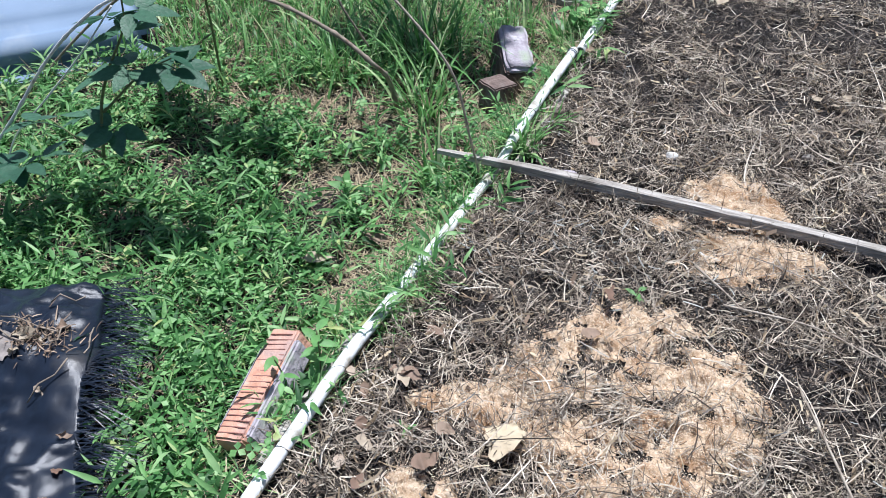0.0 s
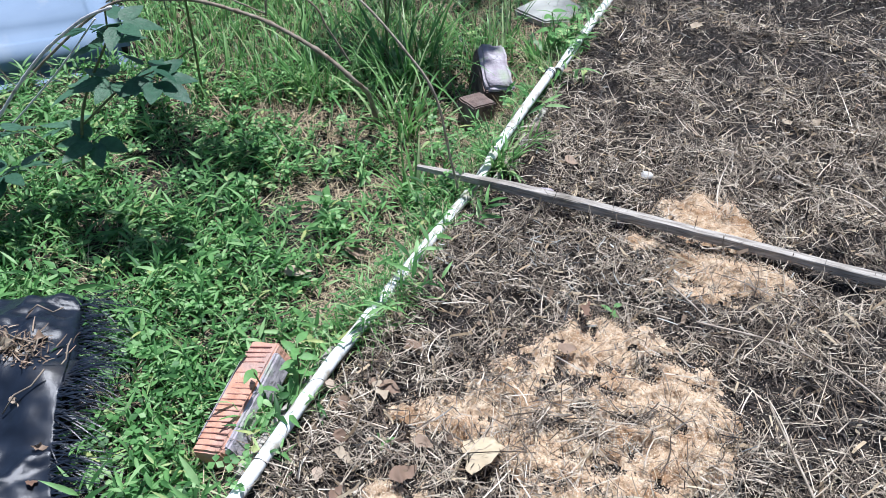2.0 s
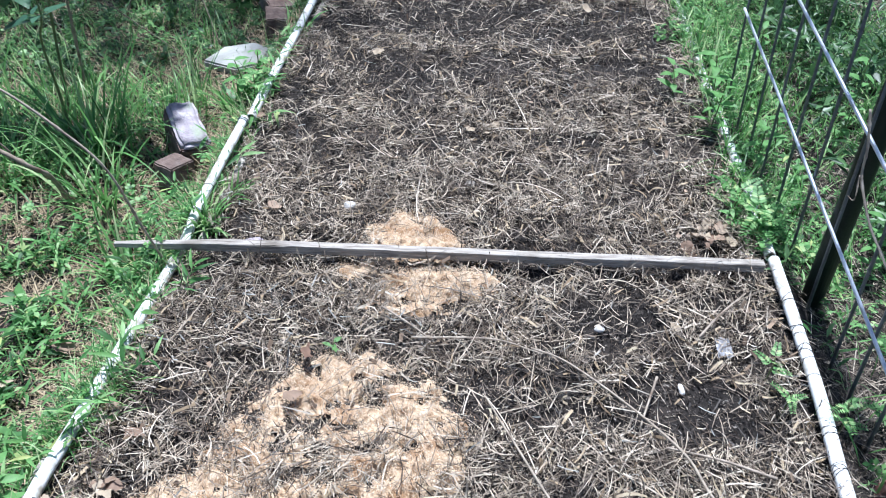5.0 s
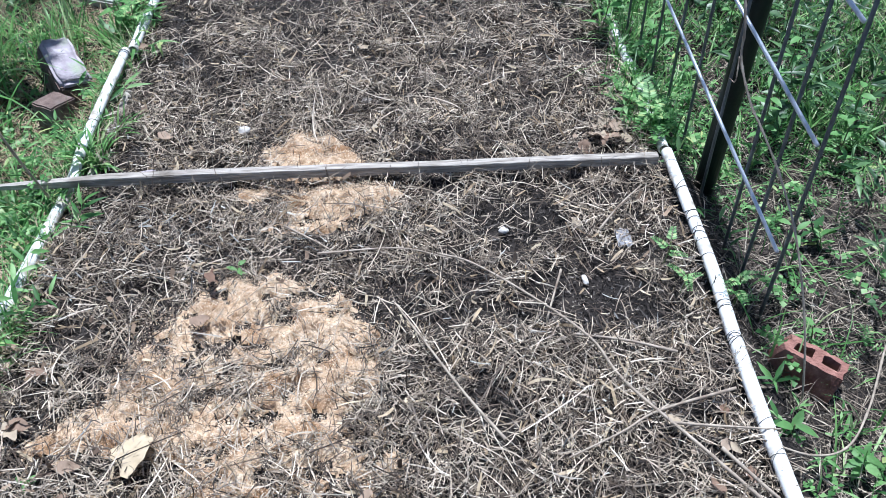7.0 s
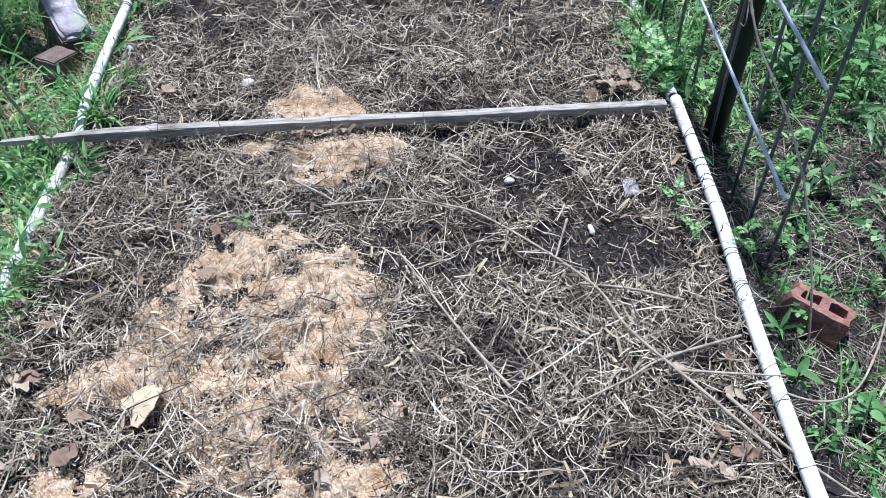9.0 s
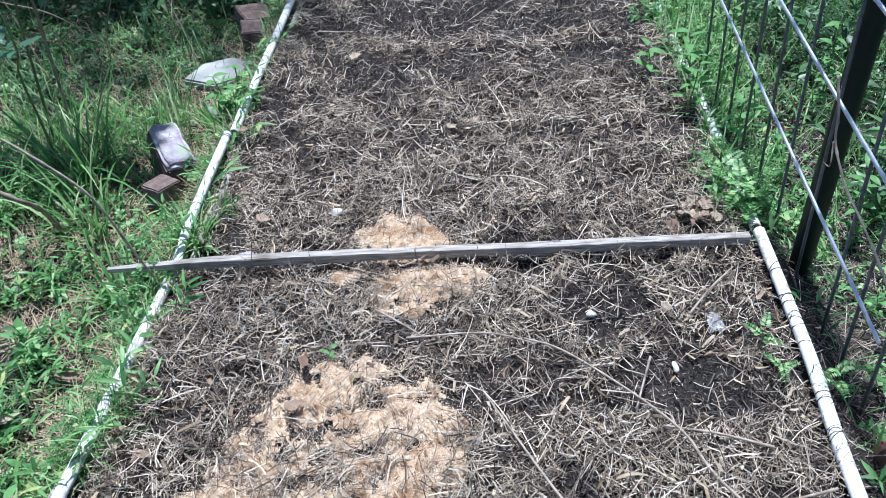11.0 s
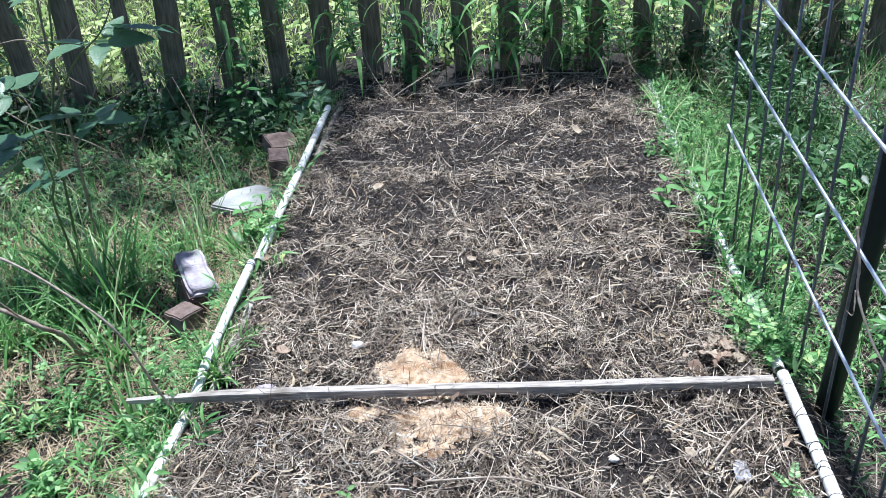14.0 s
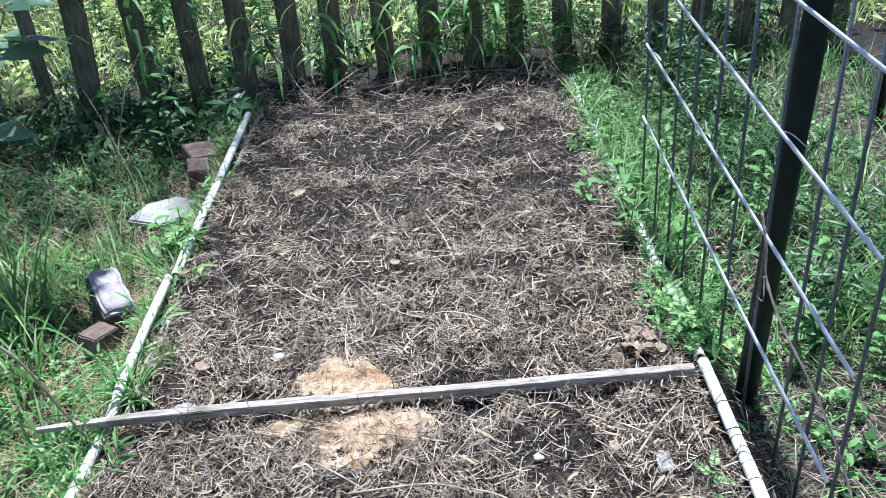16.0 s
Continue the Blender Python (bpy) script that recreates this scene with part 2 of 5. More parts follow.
def thing(name, label, category, at=(0, 0, 0), group="", kind=""):
    ob = new(name)
    ob.empty_display_size = 0.05
    ob.location = at
    return tagged(ob, label, category, group, kind)


def big_mesh(name, verts, tris, mat):
    """A mesh from large arrays: verts (n,3), tris (m,3)."""
    me = bpy.data.meshes.new(name)
    verts, tris = np.ascontiguousarray(verts, np.float32), np.ascontiguousarray(tris, np.int32)
    me.vertices.add(len(verts))
    me.vertices.foreach_set("co", verts.ravel())
    me.loops.add(len(tris) * 3)
    me.loops.foreach_set("vertex_index", tris.ravel())
    me.polygons.add(len(tris))
    me.polygons.foreach_set("loop_start", np.arange(len(tris), dtype=np.int32) * 3)
    me.polygons.foreach_set("use_smooth", np.ones(len(tris), bool))
    me.update(calc_edges=True)
    me.validate()
    me.materials.append(mat)
    return me


def smooth01(v):
    v = np.clip(v, 0, 1)
    return v * v * (3 - 2 * v)


WAVES = [(rng.normal(size=2) * f, rng.uniform(0, 6.28), 1 / f ** 0.9) for f in (2, 3, 4, 5, 7, 9, 12, 16, 22, 30, 40) for _ in range(3)]


def rough_field(x, y, scale=1.0, seed=0):
    """A smooth uneven field, about -1 to 1."""
    out = 0.0
    for k, (w, ph, a) in enumerate(WAVES):
        out = out + a * np.sin(scale * (w[0] * x + w[1] * y) + ph + seed * (1.7 + k * 0.61))
    return out / 3.0


def left_edge(y):
    """x of the bed's left side."""
    return 0.068 + 0.05 * y - 0.008 * smooth01((-y - 0.3) / 0.5)


def right_edge(y):
    return 1.372 + 0.055 * y


def height(x, y):
    """The ground's height: the bed at about 0, the path beside it lower."""
    x, y = np.asarray(x, float), np.asarray(y, float)
    lo = smooth01((left_edge(y) - 0.03 - x) / 0.16)
    ro = smooth01((x - right_edge(y) - 0.02) / 0.10)
    bumps = 0.010 * rough_field(x, y, 1.0) + 0.003 * rough_field(x, y, 4.0, 2) + 0.0085 * rough_field(x, y, 13.0, 5)
    bed = 0.016 * np.exp(-((x - 0.7) / 0.5) ** 2) - 0.012
    out = bed * (1 - lo) * (1 - ro) - 0.095 * lo - 0.06 * ro + bumps
    far = smooth01((np.hypot(x - 0.5, y - 0.5) - 4) / 8)
    return out * (1 - far) - 0.06 * far


def tube(path, radius, sides=8, cap=True):
    """Verts and faces of a tube along a path; radius a number or one per point."""
    pts = [Vector(p) for p in path]
    rad = [radius] * len(pts) if isinstance(radius, (int, float)) else list(radius)
    v, f = [], []
    up = Vector((0.13, 0.21, 0.97))
    for i, p in enumerate(pts):
        d = (pts[min(i + 1, len(pts) - 1)] - pts[max(i - 1, 0)]).normalized()
        a = d.cross(up)
        a = a.normalized() if a.length > 1e-4 else d.orthogonal().normalized()
        b = d.cross(a).normalized()
        for k in range(sides):
            t = 2 * math.pi * k / sides
            v.append(p + (a * math.cos(t) + b * math.sin(t)) * rad[i])
    for i in range(len(pts) - 1):
        for k in range(sides):
            k2 = (k + 1) % sides
            f.append((i * sides + k, i * sides + k2, (i + 1) * sides + k2, (i + 1) * sides + k))
    if cap:
        f.append(tuple(range(sides))[::-1])
        f.append(tuple((len(pts) - 1) * sides + k for k in range(sides)))
    return v, f


def bend(points, n=12):
    """A smooth line through a few points."""
    p = [Vector(q) for q in points]
    p = [p[0] * 2 - p[1]] + p + [p[-1] * 2 - p[-2]]
    out = []
    for i in range(1, len(p) - 2):
        for k in range(n):
            t = k / n
            out.append(0.5 * ((2 * p[i]) + (p[i + 1] - p[i - 1]) * t + (2 * p[i - 1] - 5 * p[i] + 4 * p[i + 1] - p[i + 2]) * t * t
                              + (3 * p[i] - p[i - 1] - 3 * p[i + 1] + p[i + 2]) * t ** 3))
    out.append(p[-2])
    return out


def on_ground(points, lift):
    return [(x, y, float(height(x, y)) + lift) for x, y in points]


def strips(roots, yaw, pitch, length, width, curl, segs=3, taper=0.15, roll=None, swing=0.0):
    """Many thin bent blades at once. roots (n,3); the other arguments are arrays of n. Returns verts and tris."""
    n = len(roots)
    if roll is None:
        roll = np.zeros(n)
    side = np.stack([-np.sin(yaw) * np.cos(roll), np.cos(yaw) * np.cos(roll), np.sin(roll)], 1)
    rows = []
    pos = roots.copy()
    step = length / segs
    for s in range(segs + 1):
        u = s / segs
        w = width * (1 - (1 - taper) * u ** 1.6) * (0.75 + 0.25 * min(1, u * 4))
        rows.append(pos - side * w[:, None] / 2)
        rows.append(pos + side * w[:, None] / 2)
        ang = pitch - curl * (u + 0.5 / segs)
        way = yaw + swing * ((s + 0.5) / segs - 0.5)
        pos = pos + np.stack([np.cos(way) * np.cos(ang), np.sin(way) * np.cos(ang), np.sin(ang)], 1) * step[:, None]
    v = np.stack(rows, 1).reshape(-1, 3)
    base = (np.arange(n) * 2 * (segs + 1))[:, None, None]
    t = []
    for s in range(segs):
        a = 2 * s
        t += [(a, a + 1, a + 3), (a, a + 3, a + 2)]
    return v, (base + np.array(t)[None]).reshape(-1, 3)


def leaf_shape(length=1.0, width=0.35, fold=0.12, droop=0.15, segs=4, widest=0.4):
    """One leaf along +x: folded along its midrib, drooping. Verts and tris."""
    v, t = [], []
    for s in range(segs + 1):
        u = s / segs
        w = width * 0.5 * (max(0.0, math.sin(math.pi * u ** (math.log(0.5) / math.log(widest)))) ** 0.8 + 0.02)
        z = -droop * u * u
        v += [(length * u, -w, z * length + fold * w), (length * u, 0, z * length), (length * u, w, z * length + fold * w)]
        if s:
            a = 3 * (s - 1)
            t += [(a, a + 1, a + 4), (a, a + 4, a + 3), (a + 1, a + 2, a + 5), (a + 1, a + 5, a + 4)]
    return np.array(v), np.array(t)


def turned(v, yaw=0.0, pitch=0.0, roll=0.0, scale=1.0, at=(0, 0, 0)):
    m = Euler((roll, -pitch, yaw)).to_matrix()
    return (np.asarray(v) * scale) @ np.array(m).T + np.array(at)


def joined(pieces):
    vs, ts, k = [], [], 0
    for v, t in pieces:
        vs.append(np.asarray(v, float))
        ts.append(np.asarray(t, int) + k)
        k += len(v)
    return np.concatenate(vs), np.concatenate(ts)


def sprig(kind, r, cheap=False):
    """One small weed: leaves round a short stem. Unit metres."""
    out = []
    if kind == "creeper":          # narrow pointed leaves in turns
        n, tall, big = r.integers(5, 9), r.uniform(0.02, 0.06), r.uniform(0.024, 0.044)
        for i in range(n):
            lf = leaf_shape(1, r.uniform(0.15, 0.24), 0.3, r.uniform(0.05, 0.6), 3, 0.38)
            out.append((turned(lf[0], i * 2.4 + r.uniform(-.4, .4), r.uniform(-0.1, 1.0), r.uniform(-.5, .5), big * r.uniform(0.7, 1.15), (0, 0, tall * (0.3 + 0.7 * i / n))), lf[1]))
    elif kind == "stilt":          # lance leaves in two rows up a leaning stem
        tall, lean, n = r.uniform(0.05, 0.11), r.uniform(0.2, 0.9), r.integers(5, 9)
        path = [(math.sin(lean) * tall * u * (1 + 0.4 * u), 0.006 * math.sin(5 * u), math.cos(lean) * tall * u) for u in (0, 0.35, 0.7, 1.0)]
        st = tube(path, [0.0013, 0.0011, 0.0009, 0.0006], 3, False)
        out.append((np.array([tuple(q) for q in st[0]]), np.array([(a, b, c) for a, b, c, d in st[1]] + [(a, c, d) for a, b, c, d in st[1]])))
        for i in range(n):
            u = 0.2 + 0.8 * (i + 0.5) / n
            at = (math.sin(lean) * tall * u * (1 + 0.4 * u), 0.006 * math.sin(5 * u), math.cos(lean) * tall * u)
            lf = leaf_shape(1, r.uniform(0.13, 0.20), 0.35, r.uniform(0.1, 0.55), 4, 0.36)
            out.append((turned(lf[0], (1.1 if i % 2 else -1.1) + r.uniform(-.6, .6), r.uniform(0.0, 0.8), r.uniform(-.5, .5), r.uniform(0.034, 0.062), at), lf[1]))
    elif kind == "clover":         # three round leaflets on fine stalks
        for i in range(r.integers(4, 7)):
            a, h, d = r.uniform(0, 6.28), r.uniform(0.02, 0.05), r.uniform(0.005, 0.03)
            for k in range(3):
                lf = leaf_shape(1, 0.85, 0.2, 0.1, 2, 0.6)
                out.append((turned(lf[0], a + k * 2.09, r.uniform(-.2, .3), 0, r.uniform(0.010, 0.016), (d * math.cos(a), d * math.sin(a), h)), lf[1]))
    elif kind == "broad":          # oval leaves in pairs up a stem
        tall = r.uniform(0.05, 0.13)
        for i in range(r.integers(6, 11)):
            u = (i // 2 + 1) / 5
            lf = leaf_shape(1, r.uniform(0.32, 0.48), 0.2, r.uniform(0.1, 0.35), 2 if cheap else 4, 0.42)
            out.append((turned(lf[0], (i % 2) * 3.14 + (i // 2) * 1.57 + r.uniform(-.4, .4), r.uniform(-0.1, 0.6), r.uniform(-.3, .3), r.uniform(0.028, 0.055) * (1.1 - 0.4 * u), (0.01 * u, 0, tall * u)), lf[1]))
        st = tube([(0, 0, -0.01), (0.004, 0.002, tall * 0.5), (0.008, 0, tall)], [0.0018, 0.0014, 0.001], 3, False)
        out.append((np.array([tuple(q) for q in st[0]]), np.array([(a, b, c) for a, b, c, d in st[1]] + [(a, c, d) for a, b, c, d in st[1]])))
    elif kind == "fern":           # small feather leaves in two rows
        for i in range(r.integers(3, 6)):
            a, pit, ln = r.uniform(0, 6.28), r.uniform(0.2, 1.0), r.uniform(0.05, 0.09)
            for k in range(9):
                for sgn in (-1, 1):
                    lf = leaf_shape(1, 0.38, 0.1, 0.0, 2, 0.5)
                    q = turned(lf[0], sgn * 1.2, 0, 0, 0.011 * (1.1 - k / 16), (ln * (k + 1) / 9, 0, -ln * 0.5 * ((k + 1) / 9) ** 2))
                    out.append((turned(q, a, pit), lf[1]))
    return joined(out)


def scatter(templates, spots, yaws, scales, tilts=None):
    """Copies of a few templates joined: spots (n,3)."""
    vs, ts, k = [], [], 0
    pick = rng.integers(0, len(templates), len(spots))
    for j, (tv, tt) in enumerate(templates):
        sel = np.where(pick == j)[0]
        if not len(sel):
            continue
        c, s = np.cos(yaws[sel]), np.sin(yaws[sel])
        p = tv[None] * scales[sel][:, None, None]
        if tilts is not None:
            ty = tilts[sel][:, None]
            p = np.stack([p[..., 0] * np.cos(ty) + p[..., 2] * np.sin(ty), p[..., 1], -p[..., 0] * np.sin(ty) + p[..., 2] * np.cos(ty)], -1)
        q = np.stack([p[..., 0] * c[:, None] - p[..., 1] * s[:, None], p[..., 0] * s[:, None] + p[..., 1] * c[:, None], p[..., 2]], -1) + spots[sel][:, None, :]
        vs.append(q.reshape(-1, 3))
        ts.append((tt[None] + (np.arange(len(sel)) * len(tv))[:, None, None]).reshape(-1, 3) + k)
        k += len(sel) * len(tv)
    return np.concatenate(vs), np.concatenate(ts)


def spread(n, x0, x1, y0, y1, keep):
    """n random places (roughly) in a rectangle, kept with the chance keep(x, y)."""
    x, y = rng.uniform(x0, x1, n), rng.uniform(y0, y1, n)
    ok = rng.uniform(0, 1, n) < keep(x, y)
    return x[ok], y[ok]


def box_bm(sx, sy, sz, bevel=0.003, segs=2):
    bm = bmesh.new()
    bmesh.ops.create_cube(bm, size=1.0)
    bmesh.ops.scale(bm, vec=(sx, sy, sz), verts=bm.verts)
    if bevel:
        bmesh.ops.bevel(bm, geom=list(bm.edges), offset=bevel, segments=segs, affect="EDGES")
    return bm


def shake(bm, amount, scale=40.0, seed=0.0):
    """Wears a mesh: moves each vertex by a smooth noise."""
    for v in bm.verts:
        v.co += noise.noise_vector(v.co * scale + Vector((seed, seed * 0.7, 3.1))) * amount
    return bm

# ---- the ground: one sheet to the horizon ----


def grid_axis(lo, hi, step, far):
    inner = list(np.arange(lo, hi + step / 2, step))
    out, s, a = [], step, hi
    while a < far:
        s *= 1.5
        a += s
        out.append(a)
    low, s, a = [], step, lo
    while a > -far:
        s *= 1.5
        a -= s
        low.append(a)
    return np.array(low[::-1] + inner + out)


def sheet(xs, ys, z, keep=None):
    nx, ny = len(xs), len(ys)
    gx, gy = np.meshgrid(xs, ys)
    v = np.stack([gx.ravel(), gy.ravel(), z(gx, gy).ravel()], 1)
    i = (np.arange(ny - 1)[:, None] * nx + np.arange(nx - 1)[None]).ravel()
    if keep is not None:
        k = keep(gx, gy).ravel()
        i = i[k[i] & k[i + 1] & k[i + nx] & k[i + nx + 1]]
    t = np.concatenate([np.stack([i, i + 1, i + nx + 1], 1), np.stack([i, i + nx + 1, i + nx], 1)])
    used = np.unique(t)
    new_id = np.full(len(v), -1)
    new_id[used] = np.arange(len(used))
    return v[used], new_id[t]


gv, gt = sheet(grid_axis(-2.2, 2.6, 0.02, 400), grid_axis(-1.7, 2.7, 0.02, 400), height)
tagged(new("ground", big_mesh("ground", gv, gt, M_SOIL)), "dark brown bare garden soil, uneven, under litter and weeds", "ground", kind="structure")

# ---- sawdust patches ----
SAW = [  # x, y, rx, ry, strength
    (0.47, -0.47, 0.17, 0.11, 1.0), (0.36, -0.50, 0.14, 0.10, 0.8), (0.54, -0.60, 0.16, 0.13, 0.62), (0.19, -0.66, 0.085, 0.05, 1.0), (0.20, -0.82, 0.06, 0.06, 0.8),
    (0.44, -0.34, 0.10, 0.06, 0.9), (0.57, -0.37, 0.09, 0.06, 0.65), (0.65, -0.65, 0.30, 0.28, 0.16), (0.54, 0.115, 0.10, 0.07, 1.0), (0.60, 0.06, 0.09, 0.06, 0.9), (0.47, -0.04, 0.08, 0.05, 0.7),
    (0.58, -0.12, 0.12, 0.08, 1.0), (0.69, -0.08, 0.12, 0.06, 0.75), (0.48, -0.78, 0.19, 0.09, 0.46), (0.66, -0.48, 0.09, 0.08, 0.36), (0.62, -0.9, 0.17, 0.10, 0.42), (0.30, -0.62, 0.12, 0.08, 0.5),
    (0.46, -0.71, 0.06, 0.035, 0.6), (0.49, -0.62, 0.07, 0.035, 0.7), (0.24, -0.83, 0.06, 0.05, 0.6), (0.54, -0.85, 0.06, 0.035, 0.6), (0.63, -0.865, 0.05, 0.035, 0.48), (0.575, -0.71, 0.05, 0.04, 0.6), (0.66, -0.62, 0.05, 0.05, 0.38), (0.37, -0.665, 0.05, 0.03, 0.6), (0.57, -0.94, 0.08, 0.04, 0.45), (0.70, -0.74, 0.05, 0.03, 0.35), (0.40, -0.92, 0.08, 0.04, 0.5),
]


def saw_amount(x, y):
    s = 0.0
    for a, b, p, q, k in SAW:
        s = s + k * np.exp(-((x - a) / p) ** 2 - ((y - b) / q) ** 2)
    return np.clip(s, 0, 1.0) * (1 + 0.85 * rough_field(x, y, 10.0, 9) + 0.62 * rough_field(x, y, 42.0, 2)) + 0.12 * rough_field(x, y, 22.0, 5)


DARK = [(1.02, -0.10, 0.20, 0.08), (1.10, -0.22, 0.14, 0.08), (0.95, -0.37, 0.12, 0.08), (0.90, -0.59, 0.07, 0.04), (0.50, 0.93, 0.16, 0.09), (0.65, 1.25, 0.12, 0.10),
        (1.02, 1.20, 0.20, 0.14), (0.15, 0.75, 0.10, 0.12), (1.18, -0.42, 0.08, 0.1), (0.85, 1.45, 0.30, 0.22), (0.45, 1.35, 0.2, 0.2), (0.9, 1.85, 0.5, 0.12), (1.28, 1.0, 0.08, 0.3), (0.12, -0.05, 0.06, 0.1)]


def dark_amount(x, y):
    s = 0.0
    for a, b, p, q in DARK:
        s = s + 0.9 * np.exp(-((x - a) / p / 1.15) ** 2 - ((y - b) / q / 1.15) ** 2)
    return np.clip(s, 0, 1.15) + 0.55 * rough_field(x, y, 7.0, 3)


sv, st = sheet(np.arange(0.05, 0.9, 0.005), np.arange(-1.05, 0.26, 0.005),
               lambda x, y: height(x, y) + 0.0015 + 0.022 * np.clip(saw_amount(x, y) - 0.56, 0, 1) + 0.0022 * rough_field(x, y, 12, 4),
               lambda x, y: saw_amount(x, y) > 0.56)
tagged(new("sawdust", big_mesh("sawdust", sv, st, M_SAWDUST)), "pale orange sawdust strewn in patches over the straw", "sawdust", kind="stuff")


def chips(n, size, x, y, lift):
    """Little flat flakes lying anyhow."""
    m = len(x)
    r = size * rng.uniform(0.5, 1.6, m)
    roots = np.stack([x, y, height(x, y) + lift], 1)
    return strips(roots, rng.uniform(0, 6.28, m), rng.uniform(-1.3, 1.3, m), r * 1.7, r, rng.uniform(-0.5, 0.5, m), 1, 0.6, rng.uniform(-0.8, 0.8, m))


def dusting(x, y):
    """Thin sawdust sifted into the straw round the patches."""
    wide = 0.16 * np.exp(-((x - 0.52) / 0.27) ** 2 - ((y + 0.78) / 0.24) ** 2) + 0.08 * np.exp(-((x - 0.62) / 0.2) ** 2 - ((y + 0.05) / 0.16) ** 2)
    return np.clip((saw_amount(x, y) - 0.10) * 0.9 + wide * np.clip(0.6 + 1.6 * rough_field(x, y, 14.0, 17), 0, 1.5), 0, 1)


x, y = spread(400000, 0.05, 0.95, -1.2, 0.30, dusting)
cv, ct = chips(len(x), 0.0011, x, y, 0.003 + 0.008 * rng.uniform(0, 1, len(x)) ** 2 + 0.022 * np.clip(saw_amount(x, y) - 0.56, 0, 1) + rng.uniform(0, 0.006, len(x)))
tagged(new("sawdust_flakes", big_mesh("sawdust_flakes", cv, ct, M_CHIP)), "loose pale wood flakes scattered on the bed", "sawdust", kind="stuff")


def in_bed(x, y, margin=0.0):
    wob = 0.02 * rough_field(x, y, 2.0, 8)
    return smooth01((x - left_edge(y) + 0.03 - margin + wob) / 0.03) * smooth01((right_edge(y) + 0.01 - margin - x + wob) / 0.04) * smooth01((2.06 - y + 3 * wob) / 0.12)


x, y = spread(260000, -0.5, 1.9, -1.4, 2.15, lambda x, y: np.clip(0.12 + 0.9 * np.clip(dark_amount(x, y), 0, 1) + 0.25 * (x > 1.33) + 0.2 * (x < 0.03), 0, 1))
cv, ct = chips(len(x), 0.0031, x, y, rng.uniform(0.0, 0.012, len(x)) * np.clip(0.6 + rough_field(x, y, 30, 3), 0.1, 1.2))
tagged(new("soil_crumbs", big_mesh("soil_crumbs", cv, ct, M_CRUMB)), "dark moist soil crumbs showing between the straw", "soil", kind="stuff")

# ---- straw litter ----


def straw(n, mat, name, label, keep, lmin, lmax, wmin, wmax, lift, segs=3, x0=-0.05, x1=1.55, y0=-1.45, y1=2.15):
    x, y = spread(n, x0, x1, y0, y1, keep)
    m = len(x)
    ln = rng.uniform(lmin, lmax, m) * rng.uniform(0.5, 1.0, m)
    yaw = rng.uniform(0, 6.28, m) + 0.5 * rough_field(x, y, 1.5, 6)
    roots = np.stack([x - np.cos(yaw) * ln / 2, y - np.sin(yaw) * ln / 2, height(x, y) + rng.uniform(0.001, lift, m)], 1)
    bent = np.where(rng.uniform(0, 1, m) < 0.45, 1.15, 0.35)
    v, t = strips(roots, yaw, rng.normal(0.06, 0.2, m), ln, rng.uniform(wmin, wmax, m), rng.normal(0.08, 1.0, m) * bent, segs, 0.55, rng.uniform(-1.0, 1.0, m), rng.normal(0, 0.7, m) * bent)
    low = height(v[:, 0], v[:, 1]) + 0.0015
    v[:, 2] = np.maximum(v[:, 2], low)
    return tagged(new(name, big_mesh(name, v, t, mat)), label, "straw", kind="stuff")


def straw_keep(x, y):
    return in_bed(x, y) * np.clip(1.0 - 0.85 * np.clip(dark_amount(x, y), 0, 1) - 0.8 * np.clip(saw_amount(x, y) - 0.1, 0, 1) + 0.9 * rough_field(x, y, 10.0, 12) + 1.3 * rough_field(x, y, 24.0, 7) - 0.26 * smooth01((y + 0.05) / 0.2) - 0.2 * smooth01((y - 0.6) / 0.7), 0.04, 1)


straw(60000, M_DARKSTRAW, "damp_litter", "dark damp rotted straw lying under the dry straw", lambda x, y: in_bed(x, y) * np.clip(1 - 0.82 * np.clip(saw_amount(x, y), 0, 1) - 0.85 * np.clip(dark_amount(x, y), 0, 1) , 0.04, 1), 0.02, 0.09, 0.0012, 0.0035, 0.010, 2)
straw(135000, M_STRAW, "straw_litter", "dry grey-tan straw and pine needles strewn over the bed", straw_keep, 0.016, 0.08, 0.0009, 0.0027, 0.034, 3)
straw(15000, M_GREYSTRAW, "grey_clippings", "short grey-green dried grass clippings beside the sawdust",
      lambda x, y: in_bed(x, y) * np.clip(1.2 * np.exp(-((x - 0.27) / 0.20) ** 2 - ((y + 0.20) / 0.15) ** 2) + 0.9 * np.exp(-((x - 0.52) / 0.16) ** 2 - ((y + 0.24) / 0.05) ** 2) + 0.7 * np.exp(-((x - 0.98) / 0.14) ** 2 - ((y + 0.62) / 0.12) ** 2) + 0.04, 0, 1) * np.clip(0.7 + 0.8 * rough_field(x, y, 14, 3), 0, 1), 0.012, 0.05, 0.0012, 0.0034, 0.042)
straw(3600, M_LITTER, "fence_stalks", "long dry stalks heaped along the foot of the fence", lambda x, y: in_bed(x, y - 0.05) * smooth01((y - 1.62) / 0.35), 0.10, 0.34, 0.0016, 0.0045, 0.055, 5, y1=2.2)
straw(8000, M_STRAW, "long_needles", "long bent dry needles and stalks on the bed", straw_keep, 0.07, 0.18, 0.0012, 0.0028, 0.036, 6)
straw(7000, M_DEADGRASS, "broad_straw", "broad dry grass leaves and husks on the bed", straw_keep, 0.02, 0.06, 0.003, 0.007, 0.030)
straw(40000, M_STRAW, "straw_bits", "short broken bits of dry straw on the bed", lambda x, y: np.clip(straw_keep(x, y) - 0.02, 0, 1) * in_bed(x, y), 0.006, 0.03, 0.0008, 0.0024, 0.030, 1)

